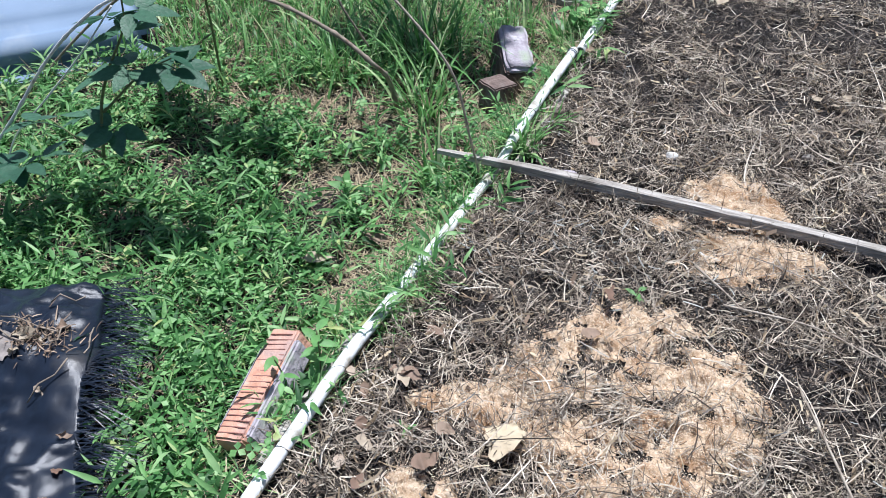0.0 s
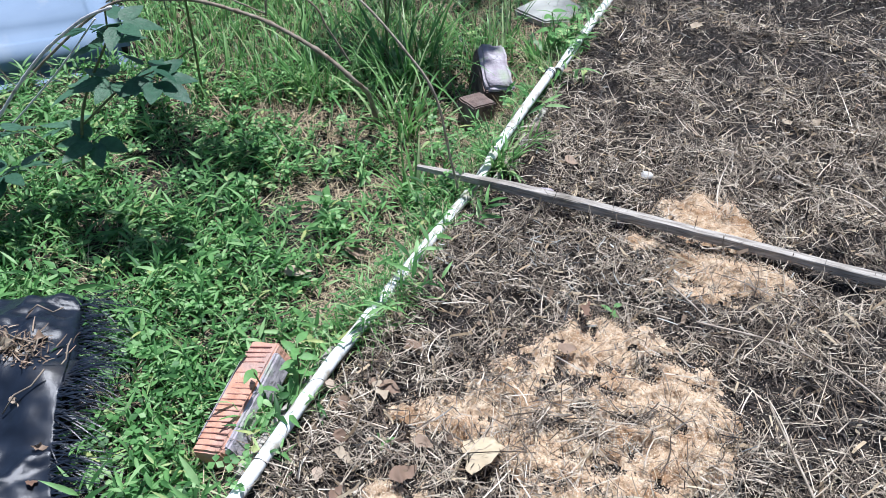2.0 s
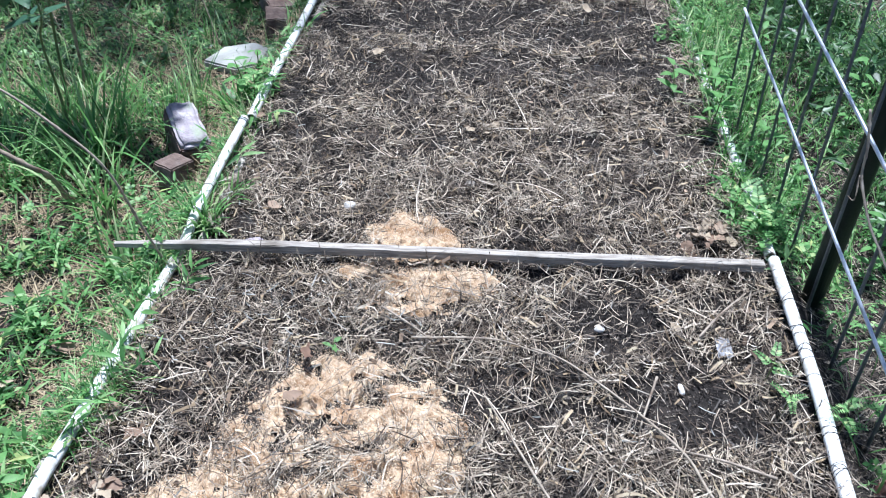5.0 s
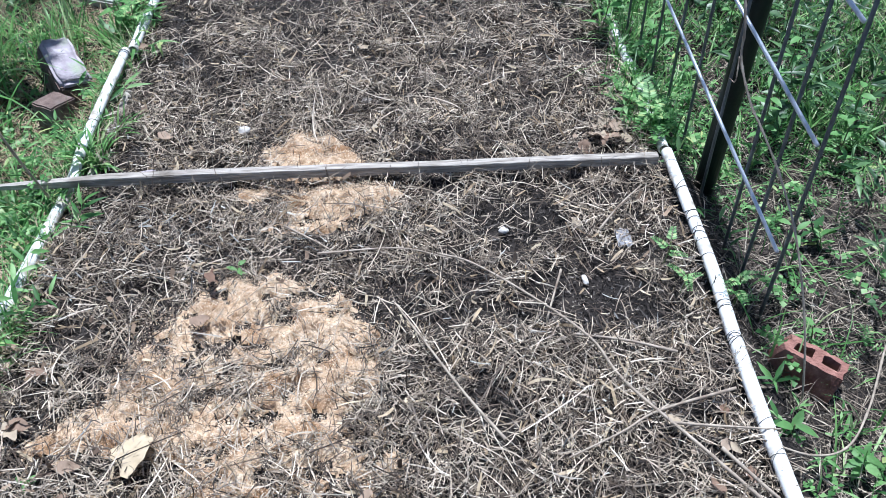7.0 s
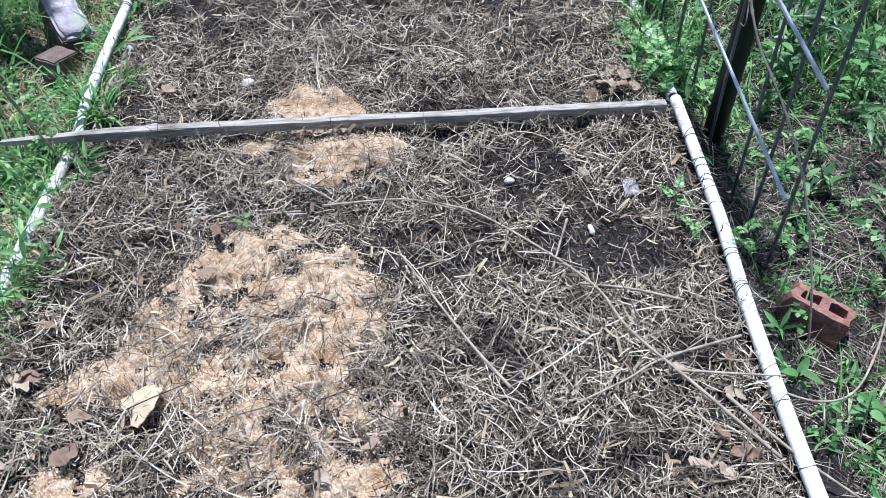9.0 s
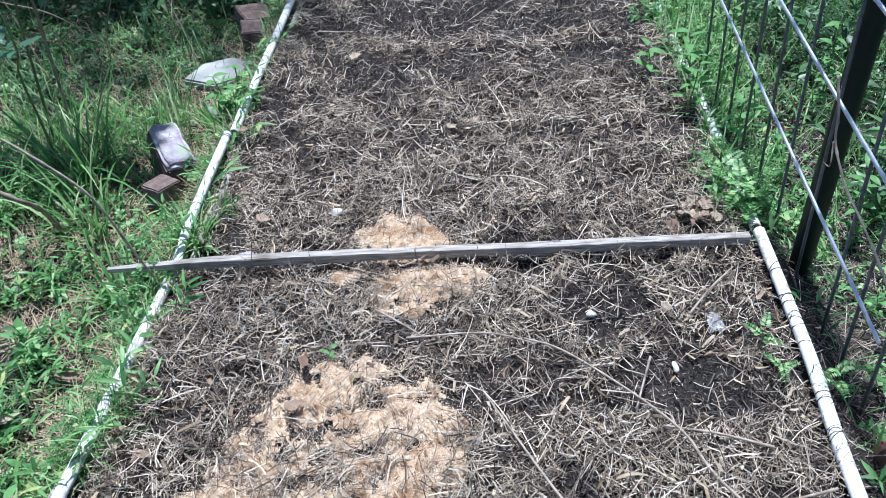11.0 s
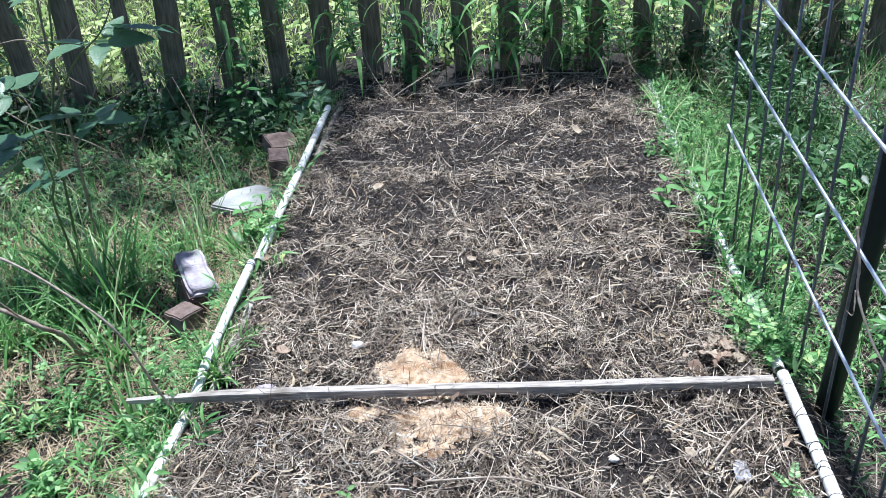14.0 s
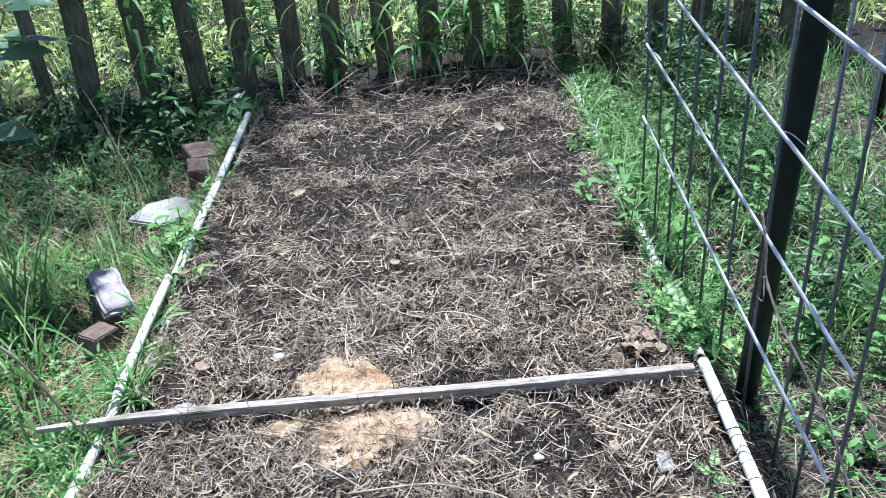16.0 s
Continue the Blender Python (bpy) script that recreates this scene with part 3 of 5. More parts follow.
straw(9000, M_LITTER, "sawdust_straw", "short brown and grey stalks lying on the sawdust", lambda x, y: np.clip(0.9 * saw_amount(x, y), 0, 1) * np.clip(0.35 + 1.4 * rough_field(x, y, 16, 8), 0, 1), 0.006, 0.04, 0.001, 0.0026, 0.034, 2, 0.05, 0.95, -1.1, 0.3)
straw(26000, M_STRAW, "soil_flecks", "short pale flecks of straw on the dark soil", lambda x, y: in_bed(x, y) * np.clip(dark_amount(x, y) + 0.05, 0, 0.8), 0.004, 0.02, 0.0008, 0.0026, 0.012, 1)

x, y = spread(2600, 0.0, 1.36, -1.3, 1.9, lambda x, y: in_bed(x, y) * np.clip(0.10 + 0.9 * smooth01((0.34 - x) / 0.2) * smooth01((-0.2 - y) / 0.2) + 0.5 * smooth01((x - 1.12) / 0.15) * smooth01((0.4 - np.abs(y)) / 0.2), 0, 1))
cv, ct = chips(len(x), 0.009, x, y, rng.uniform(0.012, 0.03, len(x)))
tagged(new("leaf_litter", big_mesh("leaf_litter", cv, ct, M_HUSK)), "scraps of brown dead leaves lying in the straw", "leaf litter", kind="stuff")

# ---- pipes along the bed ----


def pvc_pipe(points, radius, label, wraps, seed):
    r = random.Random(seed)
    root = thing("pvc_pipe", label, "pipe", group="pipes along the bed")
    line = bend(points, 14)
    v, f = tube(line, radius, 16, False)
    v2, _ = tube(line, radius * 0.84, 16, False)
    n, s = len(line), 16
    v += v2
    f = list(f) + [tuple(i + n * s for i in q)[::-1] for q in f]
    for e in (0, n - 1):
        for k in range(s):
            a, b = e * s + k, e * s + (k + 1) % s
            f.append((a, b, b + n * s, a + n * s) if e else (b, a, a + n * s, b + n * s))
    part("tube", mesh_of("tube", v, f, M_PVC, True), None, root)
    for i in range(wraps):
        j = r.randrange(1, n - 2)
        p, d = line[j], (line[j + 1] - line[j - 1]).normalized()
        a = d.cross(Vector((0, 0, 1))).normalized()
        b = a.cross(d)
        lean = r.uniform(-1.2, 1.2) * radius
        ring = [p + (a * math.cos(t) + b * math.sin(t)) * (radius + 0.0008) + d * lean * math.cos(t + i) for t in [k * 0.55 - 0.3 for k in range(8)]]
        tv, tf = tube(ring, r.uniform(0.0004, 0.0009), 4, False)
        part("thread", mesh_of("thread", tv, tf, M_THREAD), None, root, "dark thread wound round the pipe")
    return root


PR = 0.013
pvc_pipe([(-0.02, -1.5, 0.016), (-0.012, -0.95, 0.016), (-0.004, -0.65, 0.02), (0.001, -0.52, 0.012), (0.010, -0.37, 0.006), (0.030, -0.15, 0.004), (0.045, 0.03, 0.006), (0.050, 0.14, 0.024), (0.057, 0.31, 0.030), (0.070, 0.572, 0.034)], 0.0118,
         "white plastic pipe edging the bed, half hidden by grass", 9, 1)
pvc_pipe([(0.080, 0.60, 0.02), (0.087, 0.78, 0.024), (0.108, 1.18, 0.026), (0.133, 1.78, 0.028)], PR,
         "white plastic pipe edging the far end of the bed", 6, 2)
pvc_pipe([(1.283, -1.45, 0.014), (1.306, -0.90, 0.016), (1.328, -0.59, 0.016), (1.351, -0.378, 0.018), (1.363, -0.2, 0.02), (1.376, 0.012, 0.022)], PR,
         "white plastic pipe wound with dark thread", 30, 3)
pvc_pipe([(1.385, 0.05, 0.0), (1.405, 0.344, -0.004), (1.427, 0.969, -0.004), (1.455, 1.54, 0.0), (1.479, 1.95, 0.0)], PR,
         "white plastic pipe under green weeds", 18, 4)

clip = thing("wire_clip", "thin grey-green wire clip on the end of the pipe", "clip")
for dy in (0.0, 0.009):
    loop = [(0.0685 + 0.0142 * math.cos(t), 0.548 + dy, 0.0335 + 0.0142 * math.sin(t)) for t in [k * 0.5 for k in range(14)]]
    part("wire", mesh_of("wire", *tube(loop, 0.0011, 5, False), M_DARKSTEEL, True), None, clip)

# ---- the stake laid across the bed ----
stake = thing("wooden_stake", "weathered grey wooden stake laid across the bed", "stake", (-0.092, 0.0, 0.0))
bm = bmesh.new()
L, w, h = 1.436, 0.020, 0.020
rows = []
for i in range(25):
    u = i / 24
    s = min(1.0, 0.5 + u * 3)
    z0 = 0.030 - 0.012 * u + 0.004 * math.sin(u * 3.1)
    yy = -0.004 - 0.014 * u + 0.002 * math.sin(u * 7)
    rows.append([bm.verts.new((L * u, yy + a * w / 2 * s + random.uniform(-.0007, .0007), z0 + b * h * s + random.uniform(-.0006, .0006))) for a, b in ((-1, 0), (1, 0), (1, 0.9), (0.9, 1), (-0.9, 1), (-1, 0.9))])
shape = [[tuple(q.co) for q in row] for row in rows]
bm.free()


def bar_bm(rows):
    """A closed bar through rows of six corners."""
    bm = bmesh.new()
    vs = [[bm.verts.new(q) for q in row] for row in rows]
    for r0, r1 in zip(vs, vs[1:]):
        for k in range(6):
            bm.faces.new((r0[k], r0[(k + 1) % 6], r1[(k + 1) % 6], r1[k]))
    bm.faces.new(vs[0][::-1])
    bm.faces.new(vs[-1])
    bmesh.ops.recalc_face_normals(bm, faces=bm.faces)
    return bm


part("pointed_end", bar_bm(shape[:6]), M_GREYWOOD, stake, "split pointed end of the stake")
part("bar", bar_bm(shape[5:]), M_GREYWOOD, stake)

# ---- edging boards on edge beside the left pipe ----
for y0, y1, dx, dz in ((0.05, 0.42, 0.006, 0), (1.35, 1.9, 0.004, 0), (-0.86, -0.55, -0.066, -0.012)):
    ym = (y0 + y1) / 2
    ob = thing("edging_board", "old grey board on edge, half buried beside the pipe", "board", (left_edge(ym) + dx, ym, -0.03 + dz), group="edging boards")
    ob.rotation_euler = (0, radians(6), -math.atan(0.05))
    part("board", shake(box_bm(0.016, y1 - y0, 0.075, 0.002), 0.003, 9), M_GREYWOOD, ob)

# ---- bricks ----


def brick_bm(l, w, h, bevel=0.004, wear=0.004, seed=0.0, cuts=3):
    bm = box_bm(l, w, h, bevel)
    bmesh.ops.subdivide_edges(bm, edges=list(bm.edges), cuts=cuts, use_grid_fill=True)
    return shake(bm, wear, 28, seed)


ob = thing("scored_brick", "orange brick with dark scored grooves and old mortar on its side", "brick", (-0.118, -0.722, -0.02), group="bricks beside the bed")
ob.rotation_euler = (radians(8), radians(-20), radians(2))
ob_body = part("body", brick_bm(0.064, 0.235, 0.06, 0.004, 0.005, 1.0), M_BRICK, ob)
for i in range(19):
    g = box_bm(random.uniform(0.050, 0.060), 0.0016, 0.002, 0)
    shake(g, 0.0012, 60, i)
    go = part("groove", g, M_REDBRICK, ob_body, "dark groove")
    go.location = (random.uniform(-0.003, 0.003), -0.105 + i * 0.0115, 0.0305)
part("mortar", shake(box_bm(0.012, 0.20, 0.05, 0.004), 0.006, 30, 4), M_MORTAR, ob, "rough lilac-grey mortar").location = (0.036, -0.005, 0.004)
part("mortar", shake(box_bm(0.008, 0.17, 0.045, 0.003), 0.006, 30, 9), M_MORTAR, ob, "rough lilac-grey mortar").location = (-0.034, -0.01, 0.006)

ob = thing("cored_brick", "broken pinkish red brick with two square holes, lying among weeds", "brick", (1.467, -0.588, -0.030), group="bricks beside the bed")
ob.rotation_euler = (radians(-4), radians(5), radians(-42))
bm = bmesh.new()
# plates above and below with two square holes, drawn as cells; the left end is broken away
xs_, ys_ = [-0.054, -0.038, -0.006, 0.010, 0.040, 0.052], [-0.024, -0.010, 0.013, 0.024]
tops = [[bm.verts.new((a + (0.006 * math.sin(b * 150) if a < -0.05 else 0), b, 0.032)) for b in ys_] for a in xs_]
bots = [[bm.verts.new((a - (0.022 if a < -0.05 else 0), b - 0.004, -0.034)) for b in ys_] for a in xs_]
for i in range(5):
    for j in range(3):
        if (i, j) in {(1, 1), (3, 1)}:
            q = [(i, j), (i + 1, j), (i + 1, j + 1), (i, j + 1)]
            for (a, b), (c, d) in zip(q, q[1:] + q[:1]):
                bm.faces.new((tops[a][b], bots[a][b], bots[c][d], tops[c][d]))
        else:
            bm.faces.new((tops[i][j], tops[i + 1][j], tops[i + 1][j + 1], tops[i][j + 1]))
            bm.faces.new((bots[i][j], bots[i][j + 1], bots[i + 1][j + 1], bots[i + 1][j]))
for i in range(5):
    bm.faces.new((tops[i][0], bots[i][0], bots[i + 1][0], tops[i + 1][0]))
    bm.faces.new((tops[i][3], tops[i + 1][3], bots[i + 1][3], bots[i][3]))
for j in range(3):
    bm.faces.new((tops[0][j], tops[0][j + 1], bots[0][j + 1], bots[0][j]))
    bm.faces.new((tops[5][j], bots[5][j], bots[5][j + 1], tops[5][j + 1]))
bmesh.ops.recalc_face_normals(bm, faces=bm.faces)
bmesh.ops.subdivide_edges(bm, edges=list(bm.edges), cuts=3, use_grid_fill=True)
shake(bm, 0.0035, 55, 2.0)
shake(bm, 0.0015, 190, 5.0)
part("body", bm, M_REDBRICK, ob)

ob = thing("mortared_brick", "dark brick on edge with mossy lilac mortar on top", "brick", (-0.110, 0.585, -0.056), group="bricks beside the bed")
ob.scale = (1.05, 1.08, 1.05)
ob.rotation_euler = (radians(14), radians(5), radians(30))
part("body", brick_bm(0.084, 0.178, 0.115, 0.005, 0.006, 2.0), M_OLDBRICK, ob)
crust = box_bm(0.080, 0.174, 0.024, 0.008, 2)
bmesh.ops.subdivide_edges(crust, edges=list(crust.edges), cuts=4, use_grid_fill=True)
for q in crust.verts:
    q.co.x *= 1.0 - 1.1 * max(0.0, q.co.y)
    q.co.z += 0.004 * math.cos(q.co.x * 30)
shake(crust, 0.005, 30, 3.0)
shake(crust, 0.004, 80, 1.0)
for f_ in crust.faces:
    f_.smooth = True
part("mortar", crust, M_MORTAR, ob, "flat crust of mossy lilac mortar").location = (0.001, 0.0, 0.060)
ob = thing("half_brick", "broken reddish brown half brick beside the pipe", "brick", (-0.092, 0.412, -0.058), group="bricks beside the bed")
ob.scale = (0.85, 0.85, 0.95)
ob.rotation_euler = (radians(-3), radians(-4), radians(-36))
part("body", brick_bm(0.092, 0.09, 0.10, 0.004, 0.005, 3.0), M_OLDBRICK, ob)
ob = thing("brick_lump", "broken brown brick lump in the weeds", "brick", (-0.02, 1.43, -0.055), group="bricks beside the bed")
ob.rotation_euler = (radians(4), radians(5), radians(12))
part("body", brick_bm(0.075, 0.10, 0.09, 0.004, 0.007, 6.0), M_OLDBRICK, ob)
ob = thing("brick_lump", "tilted broken brown brick against the pipe", "brick", (-0.045, 1.60, -0.05), group="bricks beside the bed")
ob.rotation_euler = (radians(24), radians(12), radians(38))
part("body", brick_bm(0.12, 0.09, 0.06, 0.004, 0.009, 8.0), M_OLDBRICK, ob)

# ---- flat pale stone ----
bm = bmesh.new()
edge = [(-0.125, -0.02), (-0.055, 0.06), (0.06, 0.065), (0.12, 0.02), (0.09, -0.07), (0.0, -0.09)]
lo_, hi_ = [bm.verts.new((a, b, -0.018)) for a, b in edge], [bm.verts.new((a * 0.95, b * 0.95, 0.015)) for a, b in edge]
bm.faces.new(hi_)
bm.faces.new(lo_[::-1])
for k in range(6):
    bm.faces.new((lo_[k], lo_[(k + 1) % 6], hi_[(k + 1) % 6], hi_[k]))
bmesh.ops.bevel(bm, geom=list(bm.edges), offset=0.006, segments=2, affect="EDGES")
shake(bm, 0.006, 18, 1)
ob = thing("flat_stone", "pale grey-white flat broken stone slab", "stone", (-0.10, 1.165, -0.065))
ob.rotation_euler = (radians(10), radians(-4), radians(6))
part("slab", bm, M_STONE, ob)

# ---- wire panel, post ----
panel = thing("wire_fence", "welded wire fence panel with pale level rods on dark uprights", "fence", (1.42, -0.445, 0))
ends = Vector((0.03, 1.225, 0))


def straight(name, a, b, r, mat, parent, label="", sides=8):
    v, f = tube([a, (Vector(a) + Vector(b)) / 2, b], r, sides)
    return part(name, mesh_of(name, v, f, mat, True), None, parent, label)


for yy in (0.0, 0.108, 0.205, 0.37, 0.528, 0.675, 0.82, 0.953, 1.085, 1.222):
    p = ends * (yy / 1.225)
    straight("upright_rod", (p.x + 0.006, p.y - 0.012, -0.12), (p.x + 0.004, p.y + 0.002 + 0.05 * yy, 1.12), 0.0035, M_DARKSTEEL, panel, "dark dull steel rod")
for z0, z1 in ((0.130, 0.287), (0.360, 0.497), (0.573, 0.702), (0.812, 0.895), (1.04, 1.10)):
    straight("level_rod", (-0.003, -0.004, z0), (ends.x - 0.003, ends.y + 0.03 * z1, z1), 0.0037, M_STEEL, panel, "pale galvanised rod")
post = thing("fence_post", "dark green painted round steel fence post", "post", (1.457, -0.05, 0))
v, f = tube([(-0.004, 0, -0.15), (0.009, 0, 0.5), (0.030, 0, 1.45), (0.030, 0, 1.47)], [0.0235, 0.0235, 0.0235, 0.021], 20)
part("pole", mesh_of("pole", v, f, M_GREENPAINT, True), None, post)
ring = [(0.011 + 0.0255 * math.cos(t), 0.0255 * math.sin(t), 0.585 + 0.008 * math.sin(t * 2) - 0.01 * math.cos(t)) for t in [k * 0.35 for k in range(19)]]
part("tie_wire", mesh_of("tie_wire", *tube(ring, 0.0014, 5, False), M_STEEL, True), None, post, "thin pale wire loop")
for yq in (1.35,):
    p2 = thing("fence_post", "dark green painted round steel fence post among weeds", "post", (2.5, yq, 0))
    v, f = tube([(0, 0, -0.15), (0, 0, 1.4)], 0.0245, 16)
    part("pole", mesh_of("pole", v, f, M_GREENPAINT, True), None, p2)

# ---- picket fence ----
fence = thing("picket_fence", "weathered dark wooden picket fence with open gaps", "fence", (0, 2.2, 0))
for x0, lean, wd in ((-1.58, 1, 0.10), (-1.32, -2, 0.10), (-1.05, 1.2, 0.105), (-0.80, 0.5, 0.06), (-0.585, 4.5, 0.10), (-0.352, 0.8, 0.092), (-0.133, 0.6, 0.088), (0.083, 0.9, 0.088), (0.300, 1.2, 0.088), (0.483, 1.0, 0.09), (0.695, -0.5, 0.085),
                     (0.905, 0.4, 0.09), (1.11, 2.5, 0.085), (1.283, 0.4, 0.08), (1.495, 0.0, 0.088), (1.715, 0.6, 0.088), (1.92, -0.6, 0.088), (2.12, 0.4, 0.088), (2.31, 0.2, 0.088), (2.53, 0.5, 0.088), (2.75, -0.5, 0.088)):
    bm = box_bm(wd, 0.021, 1.25, 0.002)
    bmesh.ops.subdivide_edges(bm, edges=[e for e in bm.edges if abs(e.verts[0].co.z - e.verts[1].co.z) > 1], cuts=12)
    shake(bm, 0.005, 5, x0)
    pk = part("picket", bm, M_PICKET, fence)
    pk.location = (x0, random.uniform(-0.01, 0.01), 0.5)
    pk.rotation_euler = (random.uniform(-0.02, 0.02), radians(lean), 0)
# ---- pale blue tray ----
tub = thing("plastic_tray", "upturned shallow pale blue plastic tray lying on grass", "tray", (-1.80, 0.31, -0.10))
tub.rotation_euler = (0, radians(2), radians(47))
bm = box_bm(0.94, 0.84, 0.16, 0.05, 5)
for vtx in bm.verts:
    k = 1 - 0.22 * (vtx.co.z + 0.08) / 0.16
    vtx.co.x *= k
    vtx.co.y *= k
for fc in bm.faces:
    fc.smooth = True
bmesh.ops.translate(bm, vec=(0, 0, 0.085), verts=bm.verts)
part("body", bm, M_TUB, tub)
bm = box_bm(0.965, 0.865, 0.012, 0.005, 2)
bmesh.ops.translate(bm, vec=(0, 0, 0.012), verts=bm.verts)
part("rim", bm, M_TUB, tub, "pale rolled plastic rim")

# ---- black woven fabric ----


def cloth_edge(s):
    """The right-hand hem from the far corner to the near side."""
    q = bend([(-0.585, -0.59, 0), (-0.52, -0.68, 0), (-0.45, -0.77, 0), (-0.415, -0.85, 0), (-0.35, -0.95, 0), (-0.28, -1.04, 0), (-0.20, -1.30, 0)], 8)
    k = s * (len(q) - 1)
    i = min(int(k), len(q) - 2)
    return q[i].lerp(q[i + 1], k - i)


def cloth_z(x, y):
    u = smooth01((x + 1.6) / 1.3)
    folds = 0.022 * np.sin(9 * (x * 0.85 + y * 0.45) + 1.3 * np.sin(5 * y + 2 * x)) + 0.022 * (1 - np.abs(np.sin(6.5 * (x * 0.95 + y * 0.30) + 0.9 * np.sin(6 * y)))) ** 4
    return (height(x, y) + 0.06 + 0.05 * np.exp(-((x + 0.62) / 0.25) ** 2 - ((y + 0.80) / 0.10) ** 2)
            + folds * smooth01((-y - 0.66) / 0.2) + 0.010 * rough_field(x, y, 6, 7) + 0.020 * (1 - np.abs(rough_field(x, y, 5, 21))) ** 6 - 0.012 * u)


nu, nv = 130, 90
verts, faces = [], []
for j in range(nv + 1):
    e = cloth_edge(j / nv)
    e2 = Vector((-1.75, -1.22 - 0.7 * j / nv, 0))
    for i in range(nu + 1):
        p = e.lerp(e2, i / nu)
        hem = max(0.0, 1 - i / 5)
        verts.append((p.x, p.y, float(cloth_z(p.x, p.y)) - 0.02 * hem * hem))
for j in range(nv):
    for i in range(nu):
        a = j * (nu + 1) + i
        faces.append((a, a + 1, a + nu + 2, a + nu + 1))
cloth = thing("weed_fabric", "crumpled black woven weed fabric with a frayed hem", "fabric")
me = mesh_of("sheet", verts, faces, M_CLOTH, True)
sh = part("sheet", me, None, cloth)
so = sh.modifiers.new("thick", "SOLIDIFY")
so.thickness = 0.0012
n = 300
s = np.sort(np.clip(rng.normal(np.repeat(np.linspace(0.03, 0.80, 30), 10), 0.007), 0, 0.82))
e = np.array([tuple(cloth_edge(q)) for q in s])
e[:, 2] = cloth_z(e[:, 0], e[:, 1]) - 0.016
fl = rng.uniform(0.05, 0.11, n) * (0.7 + 0.5 * (np.sin(s * 40) > -0.3))
v, t = strips(e - np.array([0.01, 0, 0]), rng.normal(0.3, 0.22, n), rng.normal(0.35, 0.2, n), fl, rng.uniform(0.0018, 0.0032, n), rng.normal(0.7, 0.3, n), 4, 0.4)
part("fringe", big_mesh("fringe", v, t, M_CLOTH), None, cloth, "frayed black threads")

mud = thing("dried_mud", "thin patch of dried grey mud on the black fabric", "mud")
v, t = sheet(np.arange(-0.80, -0.50, 0.006), np.arange(-0.95, -0.74, 0.006), lambda x, y: cloth_z(x, y) + 0.004 + 0.002 * rough_field(x, y, 14, 3),
             lambda x, y: np.exp(-((x + 0.66) / 0.12) ** 2 - ((y + 0.835) / 0.035) ** 2) + 0.35 * rough_field(x, y, 10, 6) > 0.5)
part("crust", big_mesh("crust", v, t, M_DUST), None, mud)
n = 240
x, y = rng.normal(-0.565, 0.035, n), rng.normal(-0.785, 0.022, n)
v, t = strips(np.stack([x, y, cloth_z(x, y) + 0.004], 1), rng.uniform(0, 6.28, n), rng.normal(0.4, 0.4, n), rng.uniform(0.006, 0.03, n), rng.uniform(0.001, 0.004, n), rng.normal(0.6, 1.0, n), 4, 0.4)
tagged(new("dry_stalks", big_mesh("dry_stalks", v, t, M_HUSK)), "tangle of dry brown stalks and seed heads on the fabric", "litter", kind="stuff")

# ---- weeds and grass, as ground cover ----
r_ = np.random.default_rng(11)
CREEP = [sprig("creeper", r_) for _ in range(7)]
STILT = [sprig("stilt", r_) for _ in range(9)]
CLOVER = [sprig("clover", r_) for _ in range(5)]
BROAD = [sprig("broad", r_) for _ in range(7)]
FERN = [sprig("fern", r_) for _ in range(4)]
BROAD_FAR = [sprig("broad", r_, True) for _ in range(6)]


def cover(name, label, category, templates, mat, n, rect, keep, smin=0.7, smax=1.3, lift=0.0, tilt=0.35):
    x, y = spread(n, *rect, keep)
    m = len(x)
    spots = np.stack([x, y, height(x, y) + lift * rng.uniform(0, 1, m)], 1)
    v, t = scatter(templates, spots, rng.uniform(0, 6.28, m), rng.uniform(smin, smax, m), rng.normal(0, tilt, m))
    return tagged(new(name, big_mesh(name, v, t, mat)), label, category, kind="stuff")


def blades(name, label, mat, n, rect, keep, lmin, lmax, wmin, wmax, curl=0.9, lean=1.25, segs=4):
    x, y = spread(n, *rect, keep)
    m = len(x)
    roots = np.stack([x, y, height(x, y) - 0.003], 1)
    v, t = strips(roots, rng.uniform(0, 6.28, m), rng.normal(lean, 0.3, m), rng.uniform(lmin, lmax, m) * rng.uniform(0.6, 1, m), rng.uniform(wmin, wmax, m), np.abs(rng.normal(curl, 0.5, m)), segs, 0.06)
    v[:, 2] = np.maximum(v[:, 2], height(v[:, 0], v[:, 1]) + 0.002)
    return tagged(new(name, big_mesh(name, v, t, mat)), label, "grass", kind="stuff")


BARE = [(-0.34, -0.03, 0.12, 0.06), (-0.13, -0.28, 0.07, 0.18), (-0.55, 0.28, 0.16, 0.07), (-0.16, 0.06, 0.09, 0.09), (-0.10, -0.28, 0.06, 0.16), (-0.30, 0.30, 0.14, 0.10), (-0.20, 0.52, 0.1, 0.1), (-0.06, 0.85, 0.08, 0.2), (-0.08, 1.12, 0.13, 0.10), (-0.03, 1.42, 0.07, 0.13), (-0.40, 1.15, 0.14, 0.1), (-0.11, 0.40, 0.07, 0.08), (-0.12, -0.80, 0.05, 0.06)]


def bare(x, y):
    s = 0.0
    for a, b, p, q in BARE:
        s = s + np.exp(-((x - a) / p) ** 2 - ((y - b) / q) ** 2)
    return np.clip(1.35 * s, 0, 1)


def under_tray(x, y):
    a, b = (x + 1.80) * 0.682 + (y - 0.31) * 0.731, -(x + 1.80) * 0.731 + (y - 0.31) * 0.682
    return (np.abs(a) < 0.47) & (np.abs(b) < 0.42)


def on_left(x, y):
    return np.where(under_tray(x, y), 0.0, 1.0) * smooth01((left_edge(y) - 0.055 - x) / 0.05) * (1 - 0.85 * bare(x, y))


